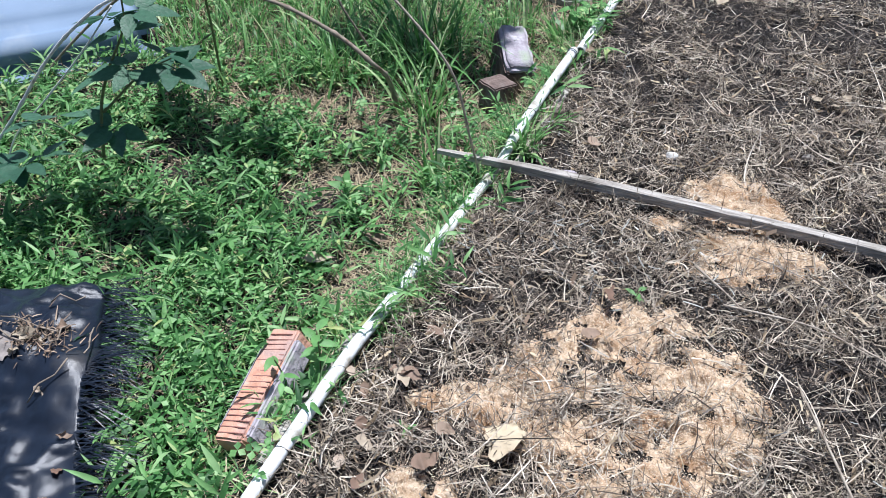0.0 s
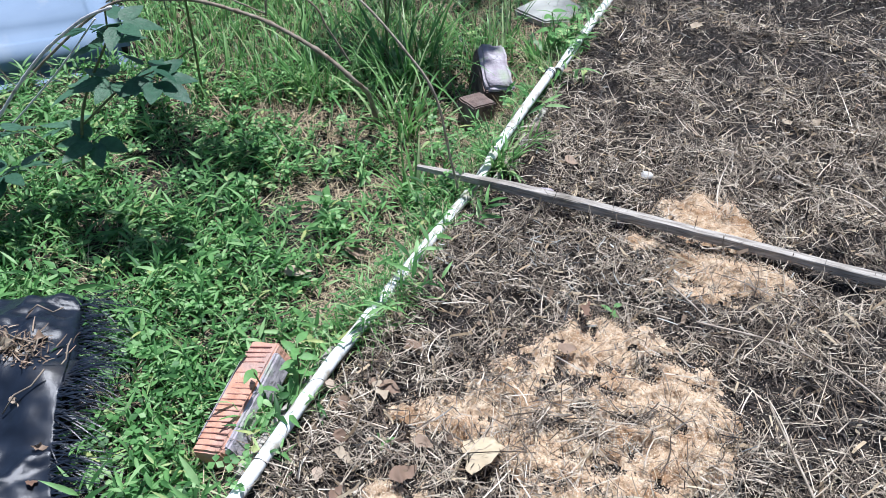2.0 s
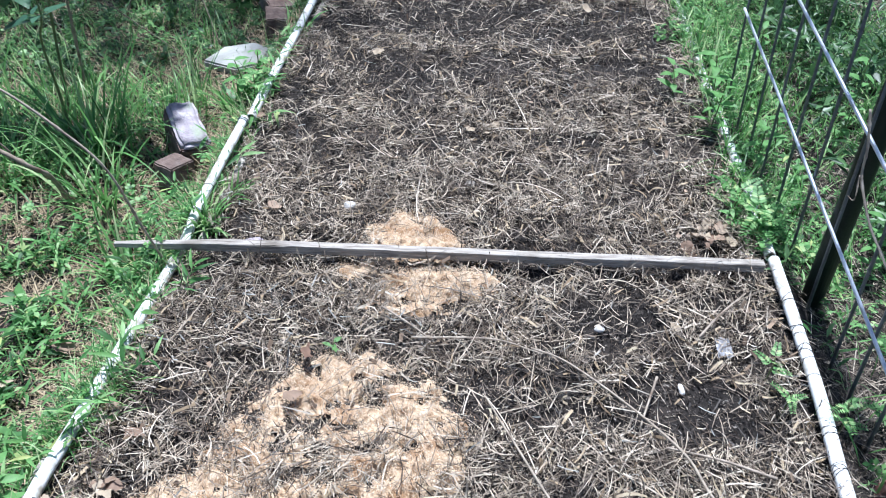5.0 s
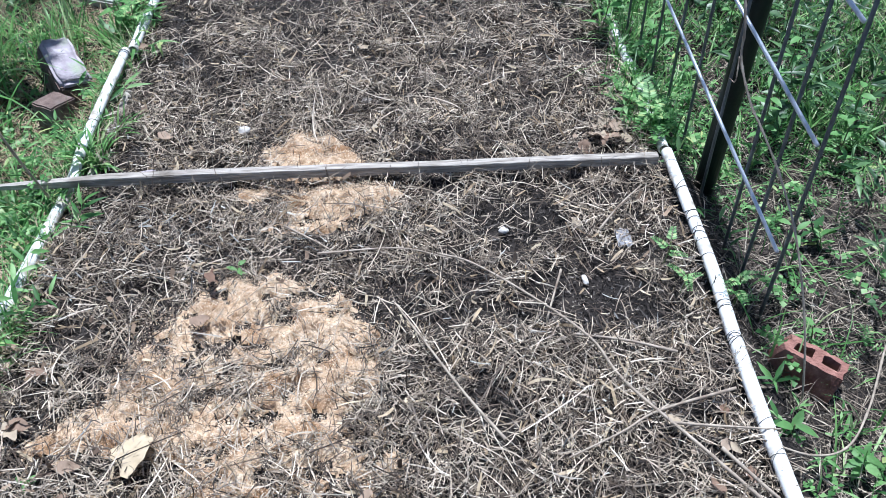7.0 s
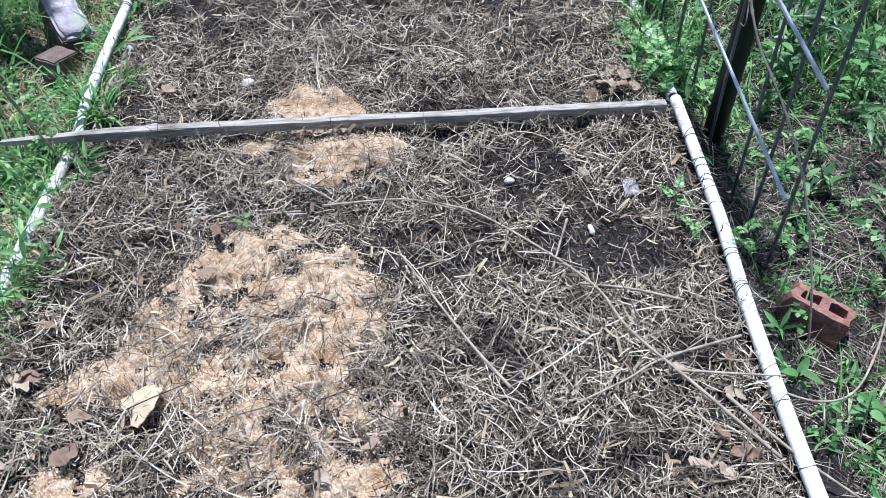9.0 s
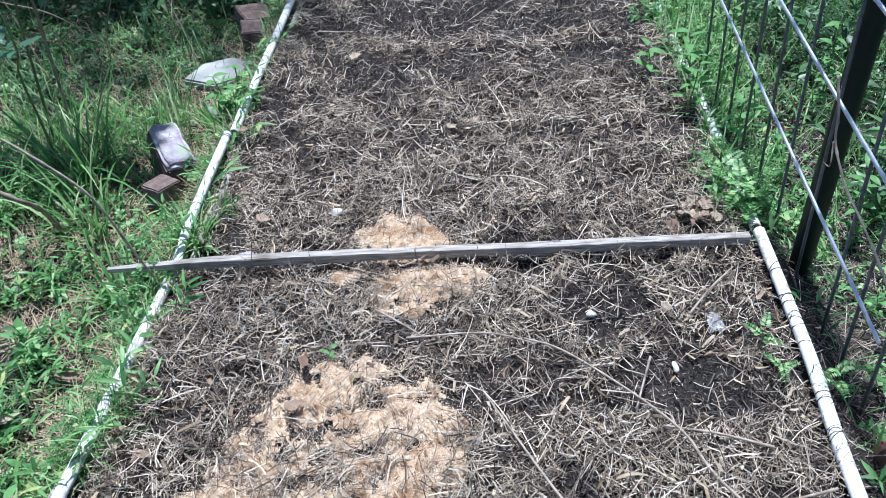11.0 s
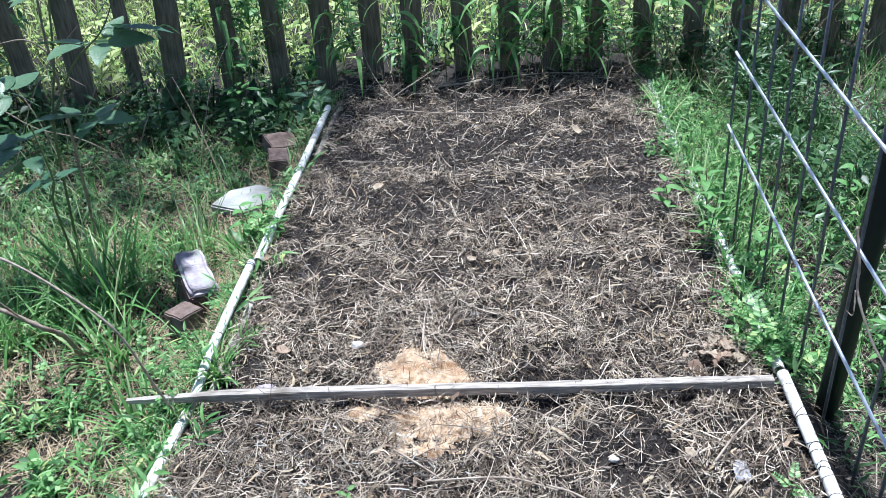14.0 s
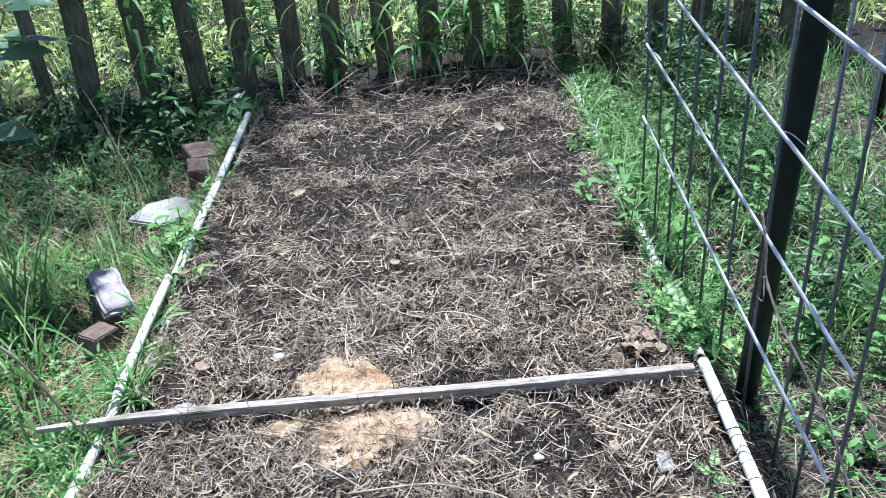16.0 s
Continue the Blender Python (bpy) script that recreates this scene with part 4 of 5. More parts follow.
def under_cloth(x, y):
    hem = np.interp(-y, [0.59, 0.68, 0.77, 0.85, 0.95, 1.04, 1.30], [-0.585, -0.52, -0.45, -0.415, -0.35, -0.28, -0.20])
    return smooth01((hem + 0.015 - x) / 0.04) * smooth01((-0.60 + (x + 0.585) * 0.54 - y + 0.02) / 0.03)


def lawn(x, y):
    return np.clip(0.72 + 1.5 * rough_field(x, y, 7, 14), 0.06, 1) * on_left(x, y) * smooth01((0.45 - y + 0.3 * rough_field(x, y, 1, 1)) / 0.5) * (1 - under_cloth(x, y))


def back(x, y):
    return on_left(x, y) * smooth01((y - 0.1) / 0.4) * np.clip(0.5 + 1.0 * rough_field(x, y, 6, 3), 0.03, 1)


LEFT = (-2.1, 0.1, -1.6, 2.25)
cover("creeping_weed", "bright green creeping weed with narrow pointed leaves", "weed", CREEP, M_LEAF, 8200, (-2.1, 0.06, -1.6, 0.8), lawn, 0.5, 1.2, 0.015, 0.5)
cover("lance_leaved_weed", "fresh green weed with long lance-shaped leaves", "weed", STILT, M_LEAF, 5200, (-2.1, 0.06, -1.6, 0.8), lawn, 0.5, 1.0, 0.01, 0.4)
cover("fine_lawn_weed", "scattered feathery and broad small weeds in the lawn", "weed", FERN + BROAD, M_LEAF, 900, (-2.1, 0.0, -1.6, 0.6), lawn, 0.5, 1.0, 0.01, 0.4)
cover("clover", "small round-leaved green clover in the grass", "weed", CLOVER, M_LEAF, 3200, LEFT, lambda x, y: (1 - under_cloth(x, y)) * on_left(x, y) * np.clip(0.3 + rough_field(x, y, 1.3, 9), 0, 1), 0.8, 1.3)
blades("lawn_grass", "green grass blades among creeping weed", M_GRASS, 34000, (-2.1, 0.06, -1.6, 1.0), lambda x, y: on_left(x, y) * (1 - under_cloth(x, y)) * np.clip(0.35 + 0.6 * rough_field(x, y, 1.2, 4), 0.08, 1), 0.04, 0.13, 0.002, 0.005, 1.1, 1.0)
blades("tall_grass", "tall uncut green grass", M_GRASS, 4200, (-2.0, -0.1, 0.15, 1.1), lambda x, y: on_left(x, y) * smooth01((y - 0.15) / 0.25) * smooth01((1.15 - y) / 0.3) * np.clip(0.75 + 0.7 * rough_field(x, y, 1.5, 5), 0.05, 1), 0.10, 0.25, 0.0045, 0.009, 0.9, 1.25, 5)
blades("dead_stems", "upright dry tan grass stems in the green grass", M_DEADGRASS, 6500, (-1.6, 0.0, 0.0, 1.0), lambda x, y: on_left(x, y) * smooth01((y - 0.02) / 0.15) * np.clip(0.5 + 0.9 * rough_field(x, y, 3.0, 6), 0.02, 1), 0.04, 0.12, 0.002, 0.0045, 0.5, 1.2, 4)
blades("thatch", "dry tan dead grass at the foot of the green grass", M_DEADGRASS, 105000, LEFT, lambda x, y: np.clip(bare(x, y) + 0.5 * smooth01((y - 0.05) / 0.2) * smooth01((0.55 - y) / 0.3) + 0.25 * smooth01((y - 0.4) / 0.3) + 0.32, 0, 1) * smooth01((left_edge(y) - x) / 0.04) * (1 - under_cloth(x, y)) * (1 - under_tray(x, y)), 0.03, 0.10, 0.0015, 0.003, 0.4, 0.4, 2)
cover("shady_weed", "mixed weeds near the fence, shade put into their dark green", "weed", BROAD + CREEP + CLOVER, M_SHADELEAF, 3000, (-2.0, 0.12, 0.6, 2.2), lambda x, y: back(x, y) * smooth01((y - 0.7) / 0.4), 0.45, 0.95)
cover("shrubby_weed", "broad-leaved weeds crowding the foot of the fence, darkened for shade", "weed", BROAD_FAR, M_SHADELEAF, 420, (-2.0, 0.0, 1.5, 2.15), lambda x, y: np.clip(0.35 + 0.5 * smooth01((y - 1.7) / 0.3) + 0.8 * rough_field(x, y, 3, 13), 0.02, 1), 0.9, 2.0, 0.05, 0.5)
blades("shady_grass", "loose grass blades near the fence", M_GRASS, 9000, (-2.0, 0.1, 0.8, 2.2), back, 0.06, 0.2, 0.002, 0.005, 1.0, 1.1)


def on_right(x, y):
    return smooth01((x - right_edge(y) - 0.02 + 0.085 * smooth01((y - 0.03) / 0.1) + 0.05 * rough_field(x, y, 8, 2)) / 0.05)


RIGHT = (1.25, 2.6, -1.6, 2.25)


def by_pipe(x, y):
    """Lush beside the pipe, thin behind the panel."""
    return 0.22 + 0.78 * smooth01((right_edge(y) + 0.30 - x) / 0.2) * smooth01((y + 0.15) / 0.3) + 0.3 * smooth01((-0.62 - y) / 0.2)
cover("broadleaf_weed", "fresh green broad-leaved weeds along the bed", "weed", BROAD + STILT + CLOVER, M_LEAF, 6400, RIGHT, lambda x, y: on_right(x, y) * np.clip(0.55 + 0.7 * rough_field(x, y, 1.6, 1), 0.1, 1) * by_pipe(x, y), 0.35, 0.9)
cover("tall_weed", "tall leafy weeds behind the wire panel, shade put into their colour", "weed", BROAD_FAR + STILT + STILT, M_SHADELEAF, 1700, (1.5, 2.1, -0.9, 2.1), lambda x, y: smooth01((x - right_edge(y) - 0.22) / 0.12) * np.clip(0.4 + 0.5 * smooth01((y - 0.6) / 0.6) + 0.9 * rough_field(x, y, 3.0, 11), 0.02, 1), 0.6, 1.3, 0.16, 0.6)
cover("feathery_weed", "fine feathery-leaved weed over the pipe", "weed", FERN, M_LEAF, 900, (1.25, 2.0, -0.6, 1.9), lambda x, y: on_right(x, y) * np.clip(0.3 + rough_field(x, y, 1.6, 7), 0, 1), 0.8, 1.3, 0.03)
cover("low_clover", "low clover and small weeds under the wire panel", "weed", CLOVER + CREEP, M_LEAF, 3800, RIGHT, lambda x, y: on_right(x, y) * by_pipe(x, y) * np.clip(0.5 + 0.6 * rough_field(x, y, 1.7, 5), 0.1, 1), 0.7, 1.3)
blades("right_grass", "grass blades among the weeds", M_GRASS, 15000, RIGHT, lambda x, y: on_right(x, y) * by_pipe(x, y) * np.clip(0.4 + rough_field(x, y, 1.4, 6), 0.05, 1), 0.06, 0.22, 0.002, 0.0055, 1.0, 1.2)
blades("right_thatch", "dry stalks and dead grass under the weeds", M_LITTER, 60000, RIGHT, lambda x, y: on_right(x, y) * 0.9, 0.03, 0.11, 0.0012, 0.003, 0.4, 0.25, 3)
blades("bright_grass", "tall fresh grass blades beside the bed", M_GRASS, 2300, (1.36, 1.9, 0.25, 1.95), lambda x, y: on_right(x, y) * smooth01((right_edge(y) + 0.33 - x) / 0.25) * np.clip(0.35 + 1.2 * rough_field(x, y, 5, 4), 0.03, 1), 0.09, 0.26, 0.0035, 0.0075, 1.2, 1.25, 5)
blades("behind_grass", "tall grass behind the wire panel", M_GRASS, 7500, (1.7, 2.8, 0.1, 2.15), lambda x, y: np.clip(0.3 + 1.2 * rough_field(x, y, 4, 9), 0.02, 1), 0.10, 0.30, 0.003, 0.007, 1.0, 1.25, 5)
blades("pale_stalks", "thin pale seed stalks standing before the fence", M_DEADGRASS, 420, (0.2, 2.5, 1.85, 2.3), lambda x, y: np.clip(0.4 + 0.5 * smooth01((x - 0.9) / 0.5) + 0.6 * rough_field(x, y, 3, 2), 0.05, 1), 0.25, 0.75, 0.0014, 0.0026, 0.5, 1.2, 6)
cover("fence_weed", "leafy weeds grown up along the fence, darkened for shade", "weed", BROAD_FAR, M_SHADELEAF, 1900, (-2.0, 2.7, 1.9, 2.32), lambda x, y: smooth01((y - 2.0) / 0.1) * np.clip(0.26 + 0.22 * smooth01((x - 1.2) / 0.4) + 0.9 * rough_field(x, y, 6, 3), 0.03, 1), 0.8, 1.7, 0.18, 0.5)
cover("fence_vine", "leafy vine climbing through the pickets", "vine", STILT + BROAD, M_LEAF, 1500, (-1.6, 2.8, 2.08, 2.34), lambda x, y: np.clip(0.25 + 0.4 * smooth01((x - 0.8) / 0.3) + 0.6 * rough_field(x, y, 2.4, 8), 0, 1), 0.8, 1.5, 0.62, 0.7)
cover("sunlit_weeds", "yellow-green weeds beyond the fence, sunlight put into their colour", "weed", BROAD_FAR, M_FARGREEN, 3600, (-3.5, 5.0, 2.32, 6.5), lambda x, y: np.clip(0.5 + 0.6 * rough_field(x, y, 0.8, 2), 0.1, 1), 1.0, 2.4, 0.05, 0.4)
blades("meadow_grass", "yellow-green meadow grass beyond the fence, sunlight put into its colour", M_FARGREEN, 34000, (-3.5, 5.5, 2.35, 8.0), lambda x, y: np.clip(0.7 + 0.4 * rough_field(x, y, 0.9, 7), 0.1, 1), 0.08, 0.3, 0.004, 0.009, 0.8, 1.2, 2)


def over_pipe(x, y):
    clump = np.clip(0.55 + 1.0 * rough_field(x, y, 7.0, 19), 0.12, 1)
    win = 1.2 * np.exp(-((y + 0.27) / 0.24) ** 2) + np.exp(-((y - 0.06) / 0.09) ** 2) + 0.6 * np.exp(-((y - 0.75) / 0.10) ** 2) + np.exp(-((y - 1.85) / 0.1) ** 2) + 0.25
    return clump * np.clip(win, 0, 1) * np.exp(-((x - left_edge(y) + 0.05) / 0.038) ** 2)


blades("pipe_grass", "grass and weeds grown over the pipe", M_GRASS, 24000, (-0.15, 0.18, -1.2, 1.95), over_pipe, 0.05, 0.14, 0.002, 0.0045, 1.0, 1.1)
cover("pipe_weed", "small green weeds grown over the pipe", "weed", CREEP + STILT + CLOVER + FERN, M_LEAF, 3200, (-0.15, 0.18, -1.2, 1.95), over_pipe, 0.6, 1.1, 0.02)
blades("pipe_thatch", "dry grass matted against the pipe", M_DEADGRASS, 60000, (-0.15, 0.2, -1.3, 1.95), over_pipe, 0.04, 0.11, 0.0012, 0.0025, 0.4, 0.4, 3)

# ---- single plants ----


def toothed_leaflet(length, width, r, teeth=9):
    """A leaflet along +x with saw-toothed edges, folded at the midrib."""
    v, t = [], []
    n = teeth * 2
    droop, fold = r.uniform(0.05, 0.25), r.uniform(0.05, 0.25)
    for s in range(n + 1):
        u = s / n
        w = width * 0.5 * (math.sin(math.pi * u ** 0.72) ** 0.85 if 0 < u < 1 else 0.02) * (1.0 if s % 2 == 0 else 0.89)
        z = -droop * u * u * length
        v += [(length * u, -w, z + fold * w), (length * u, 0, z), (length * u, w, z + fold * w)]
        if s:
            a = 3 * (s - 1)
            t += [(a, a + 1, a + 4), (a, a + 4, a + 3), (a + 1, a + 2, a + 5), (a + 1, a + 5, a + 4)]
    return np.array(v), np.array(t)


def bramble_leaf(n, size, r, slim=0.0):
    """n toothed leaflets from one point, drawn along +x."""
    out = []
    for k in range(n):
        a = (k - (n - 1) / 2) * (4.2 / max(n, 3))
        s = size * (1.0 if abs(a) < 0.5 else 0.82)
        lv, lt = toothed_leaflet(s, s * (r.uniform(0.56, 0.68) - slim), r)
        out.append((turned(lv, a, r.uniform(-0.15, 0.3), r.uniform(-0.2, 0.2), 1.0, (0.012 * math.cos(a), 0.012 * math.sin(a), 0)), lt))
    st = tube([(-size * 0.6, 0, -size * 0.25), (-size * 0.2, 0, -0.004), (0.014, 0, 0)], 0.0013, 4, False)
    out.append((np.array([tuple(q) for q in st[0]]), np.array([(a, b, c) for a, b, c, d in st[1]] + [(a, c, d) for a, b, c, d in st[1]])))
    return joined(out)


def bramble(label, stems, leaves, seed, stem_mat=None, leaf_mat=None):
    """stems: lists of points with radii; leaves: place, yaw, size, leaflets."""
    r = random.Random(seed)
    root = thing("bramble", label, "bramble", group="brambles")
    for pts, rad in stems:
        line = bend(pts, 8)
        v, f = tube(line, [rad * (1.0 - 0.55 * i / len(line)) for i in range(len(line))], 7)
        part("cane", mesh_of("cane", v, f, stem_mat or M_GREENSTEM, True), None, root)
    for at, yaw, size, n in leaves:
        v, t = bramble_leaf(n, size, r, 0.07 if leaf_mat == M_SHADEDBRAMBLE else 0.08)
        lf = part("leaf", big_mesh("leaf", v, t, leaf_mat or M_BRAMBLE), None, root)
        lf.location = at
        lf.rotation_euler = (r.uniform(-0.3, 0.3), r.uniform(-0.2, 0.35), yaw)
    return root


bramble("bramble with five-fingered leaves beside the tray, shade put into their green",
        [([(-0.765, -0.341, 0.071), (-0.739, -0.323, 0.200), (-0.696, -0.306, 0.294), (-0.645, -0.289, 0.380), (-0.627, -0.289, 0.449)], 0.004),
         ([(-0.739, -0.323, 0.183), (-0.636, -0.289, 0.277), (-0.559, -0.272, 0.320)], 0.003), ([(-0.765, -0.341, 0.071), (-0.868, -0.358, 0.157)], 0.003)],
        [((-0.722, -0.306, 0.269), 2.6, 0.085, 5), ((-0.817, -0.289, 0.140), 3.3, 0.080, 5), ((-0.722, -0.323, 0.148), 4.6, 0.085, 5), ((-0.554, -0.280, 0.307), -0.2, 0.090, 5), ((-0.645, -0.289, 0.372), 2.2, 0.085, 5),
         ((-0.610, -0.289, 0.423), 0.6, 0.080, 5), ((-0.885, -0.375, 0.157), 3.6, 0.085, 5), ((-0.868, -0.461, 0.105), 4.4, 0.080, 5), ((-0.559, -0.289, 0.337), 1.6, 0.070, 3), ((-0.64, -0.30, 0.30), 4.0, 0.080, 5),
         ((-0.67, -0.29, 0.40), 2.9, 0.080, 5), ((-0.90, -0.40, 0.07), 2.2, 0.085, 5), ((-0.95, -0.42, 0.05), 3.9, 0.080, 5)], 3, None, M_SHADEDBRAMBLE)
bramble("bramble shoots over the tall grass, leaves darkened for shade",
        [([(-0.86, 0.22, -0.09), (-0.82, 0.18, 0.12), (-0.76, 0.12, 0.34), (-0.66, 0.1, 0.45), (-0.56, 0.1, 0.50)], 0.004), ([(-0.82, 0.18, 0.12), (-0.90, 0.12, 0.06)], 0.003)],
        [((-0.90, 0.1, 0.05), 2.9, 0.100, 5), ((-0.75, 0.1, 0.37), 3.4, 0.106, 5), ((-0.70, 0.1, 0.40), 4.9, 0.100, 3), ((-0.57, 0.1, 0.50), 0.2, 0.106, 5), ((-0.62, 0.1, 0.48), 4.2, 0.106, 3), ((-0.82, 0.1, 0.30), 2.4, 0.112, 5), ((-0.66, 0.12, 0.50), 1.8, 0.100, 3)], 4, None, M_SHADEDBRAMBLE)
bramble("bramble shoot in the grass with a few leaves darkened for shade",
        [([(-0.46, 0.62, -0.09), (-0.45, 0.60, 0.1), (-0.43, 0.56, 0.26), (-0.40, 0.544, 0.345), (-0.41, 0.54, 0.5)], 0.0042)],
        [((-0.395, 0.544, 0.34), -0.1, 0.07, 3), ((-0.43, 0.55, 0.33), 3.0, 0.065, 3)], 5, None, M_SHADEDBRAMBLE)
bramble("tall bramble with grey-green toothed leaves before the fence",
        [([(-0.55, 0.80, -0.11), (-0.500, 0.759, 0.168), (-0.468, 0.759, 0.408), (-0.420, 0.775, 0.584), (-0.388, 0.799, 0.768), (-0.356, 0.839, 0.928)], 0.0045),
         ([(-0.452, 0.759, 0.448), (-0.356, 0.759, 0.584), (-0.260, 0.759, 0.664), (-0.196, 0.759, 0.760)], 0.0035)],
        [((-0.316, 0.759, 0.632), 2.9, 0.143, 3), ((-0.260, 0.759, 0.640), 0.0, 0.130, 3), ((-0.212, 0.759, 0.672), 0.3, 0.130, 3), ((-0.396, 0.759, 0.432), 3.1, 0.130, 5), ((-0.340, 0.743, 0.424), -0.2, 0.117, 3), ((-0.580, 0.759, 0.360), 2.9, 0.143, 5),
         ((-0.548, 0.719, 0.328), 4.0, 0.130, 3), ((-0.532, 0.759, 0.232), 3.4, 0.117, 5), ((-0.196, 0.759, 0.760), 0.9, 0.130, 5), ((-0.388, 0.799, 0.776), 2.4, 0.130, 5), ((-0.564, 0.759, 0.512), 3.0, 0.143, 5), ((-0.620, 0.759, 0.632), 3.2, 0.130, 5)], 6)
bramble("young light green bramble by the fence",
        [([(-0.25, 1.86, -0.1), (-0.25, 1.85, 0.08), (-0.24, 1.85, 0.2)], 0.003)],
        [((-0.25, 1.85, 0.11), 3.0, 0.075, 3), ((-0.23, 1.85, 0.10), -0.1, 0.075, 3), ((-0.235, 1.85, 0.20), 1.2, 0.06, 5), ((-0.24, 1.83, 0.06), 4.4, 0.07, 3)], 7, None, M_LEAF)
bramble("bramble leaves over the far end of the pipe",
        [([(0.02, 1.92, -0.05), (0.04, 1.88, 0.05), (0.05, 1.86, 0.1)], 0.003)],
        [((0.04, 1.85, 0.06), 3.1, 0.08, 5), ((0.07, 1.84, 0.05), -0.4, 0.085, 5), ((0.03, 1.83, 0.02), 4.4, 0.08, 3), ((0.05, 1.88, 0.10), 1.4, 0.07, 3), ((0.09, 1.82, 0.02), 5.4, 0.07, 3)], 8)

# ---- dry canes ----


def cane(label, lines, mat=None):
    root = thing("dry_cane", label, "cane", group="dry canes")
    for pts, r0, r1 in lines:
        line = bend(pts, 10)
        n = len(line)
        rr = random.Random(n)
        v, f = tube(line, [(r0 + (r1 - r0) * i / n) * (1.35 if i % 9 == 4 else rr.uniform(0.92, 1.05)) for i in range(n)], 7)
        part("stem", mesh_of("stem", v, f, mat or M_CANE, True), None, root)


cane("thick knotted dry bramble cane arching out of the grass", [
    ([(-0.36, 0.33, -0.10), (-0.345, 0.26, 0.03), (-0.356, 0.2, 0.105), (-0.444, 0.2, 0.164), (-0.583, 0.2, 0.218), (-0.69, 0.2, 0.235), (-0.795, 0.2, 0.242), (-0.897, 0.2, 0.229), (-1.098, 0.2, 0.18), (-1.3, 0.12, 0.02), (-1.42, 0.08, -0.10)], 0.0068, 0.0036),
    ([(-0.897, 0.2, 0.229), (-0.86, 0.14, 0.29), (-0.80, 0.10, 0.36), (-0.76, 0.08, 0.46)], 0.0035, 0.0018)])
cane("thin pale dry cane arching over the grass", [
    ([(0.02, 0.0, -0.05), (0.012, -0.06, 0.12), (-0.008, -0.1, 0.292), (-0.072, -0.1, 0.379), (-0.179, -0.1, 0.477), (-0.303, -0.1, 0.523), (-0.361, -0.1, 0.537), (-0.425, -0.1, 0.528), (-0.474, -0.1, 0.525), (-0.546, -0.1, 0.547), (-0.70, -0.1, 0.59)], 0.0028, 0.0022),
    ([(-0.474, -0.1, 0.525), (-0.513, -0.06, 0.50), (-0.605, -0.05, 0.472), (-0.687, -0.05, 0.426), (-0.78, -0.05, 0.378), (-0.857, -0.05, 0.328)], 0.0026, 0.0018),
    ([(-0.605, -0.05, 0.472), (-0.676, -0.05, 0.477), (-0.781, -0.05, 0.484)], 0.0022, 0.0016)], M_TWIG)
cane("dark dry bramble twigs crossing over the grass", [
    ([(-0.24, -0.02, 0.28), (-0.273, -0.05, 0.37), (-0.302, -0.05, 0.416), (-0.398, -0.05, 0.462), (-0.469, -0.05, 0.476), (-0.533, -0.05, 0.474), (-0.637, -0.05, 0.457)], 0.0022, 0.0018),
    ([(-0.398, -0.05, 0.462), (-0.36, -0.06, 0.452), (-0.335, -0.07, 0.47)], 0.0014, 0.0008),
    ([(-0.424, -0.05, 0.376), (-0.542, -0.05, 0.40), (-0.66, -0.05, 0.405)], 0.0018, 0.0013),
    ([(-0.422, -0.05, 0.37), (-0.403, -0.05, 0.488), (-0.374, -0.05, 0.581), (-0.35, -0.05, 0.66)], 0.0022, 0.0016),
    ([(-0.67, -0.05, 0.36), (-0.649, -0.05, 0.419), (-0.607, -0.05, 0.466), (-0.598, -0.05, 0.515), (-0.566, -0.05, 0.60)], 0.0030, 0.0018)])
cane("pale dry cane leaning up beside the tray", [
    ([(-1.21, -0.4, -0.10), (-0.93, -0.4, 0.169), (-0.80, -0.4, 0.301), (-0.694, -0.4, 0.398), (-0.576, -0.4, 0.483), (-0.50, -0.4, 0.52)], 0.0037, 0.0028),
    ([(-1.16, -0.32, -0.10), (-1.089, -0.3, 0.022), (-0.931, -0.3, 0.162), (-0.771, -0.3, 0.307), (-0.648, -0.3, 0.43)], 0.0026, 0.0016)], M_PALECANE)
cane("fallen thin stalks before the fence", [
    ([(-1.05, 1.36, 0.30), (-0.919, 1.3, 0.26), (-0.825, 1.3, 0.19), (-0.658, 1.3, 0.13), (-0.45, 1.28, -0.02), (-0.30, 1.2, -0.08)], 0.0028, 0.0015),
    ([(-0.42, 1.75, -0.08), (-0.40, 1.72, 0.1), (-0.36, 1.7, 0.18)], 0.003, 0.0015),
    ([(-0.62, 1.55, -0.08), (-0.56, 1.55, 0.05), (-0.50, 1.56, 0.16)], 0.0025, 0.0012),
    ([(-0.9, 1.6, -0.08), (-0.75, 1.70, 0.21), (-0.6, 1.8, 0.35)], 0.002, 0.001),
    ([(-0.35, 1.5, -0.08), (-0.30, 1.68, 0.18), (-0.25, 1.85, 0.3)], 0.002, 0.001),
    ([(-0.7, 1.2, -0.08), (-0.82, 1.32, 0.20), (-0.95, 1.45, 0.33)], 0.002, 0.001),
    ([(-0.2, 1.3, -0.08), (-0.33, 1.50, 0.13), (-0.45, 1.7, 0.22)], 0.002, 0.001),
    ([(-0.5, 1.9, -0.08), (-0.62, 1.92, 0.25), (-0.75, 1.95, 0.42)], 0.002, 0.001),
    ([(-1.1, 1.5, -0.08), (-0.98, 1.70, 0.24), (-0.85, 1.9, 0.4)], 0.002, 0.001),
    ([(-0.28, 1.95, -0.08), (-0.20, 1.98, 0.18), (-0.12, 2.0, 0.3)], 0.002, 0.001),
])
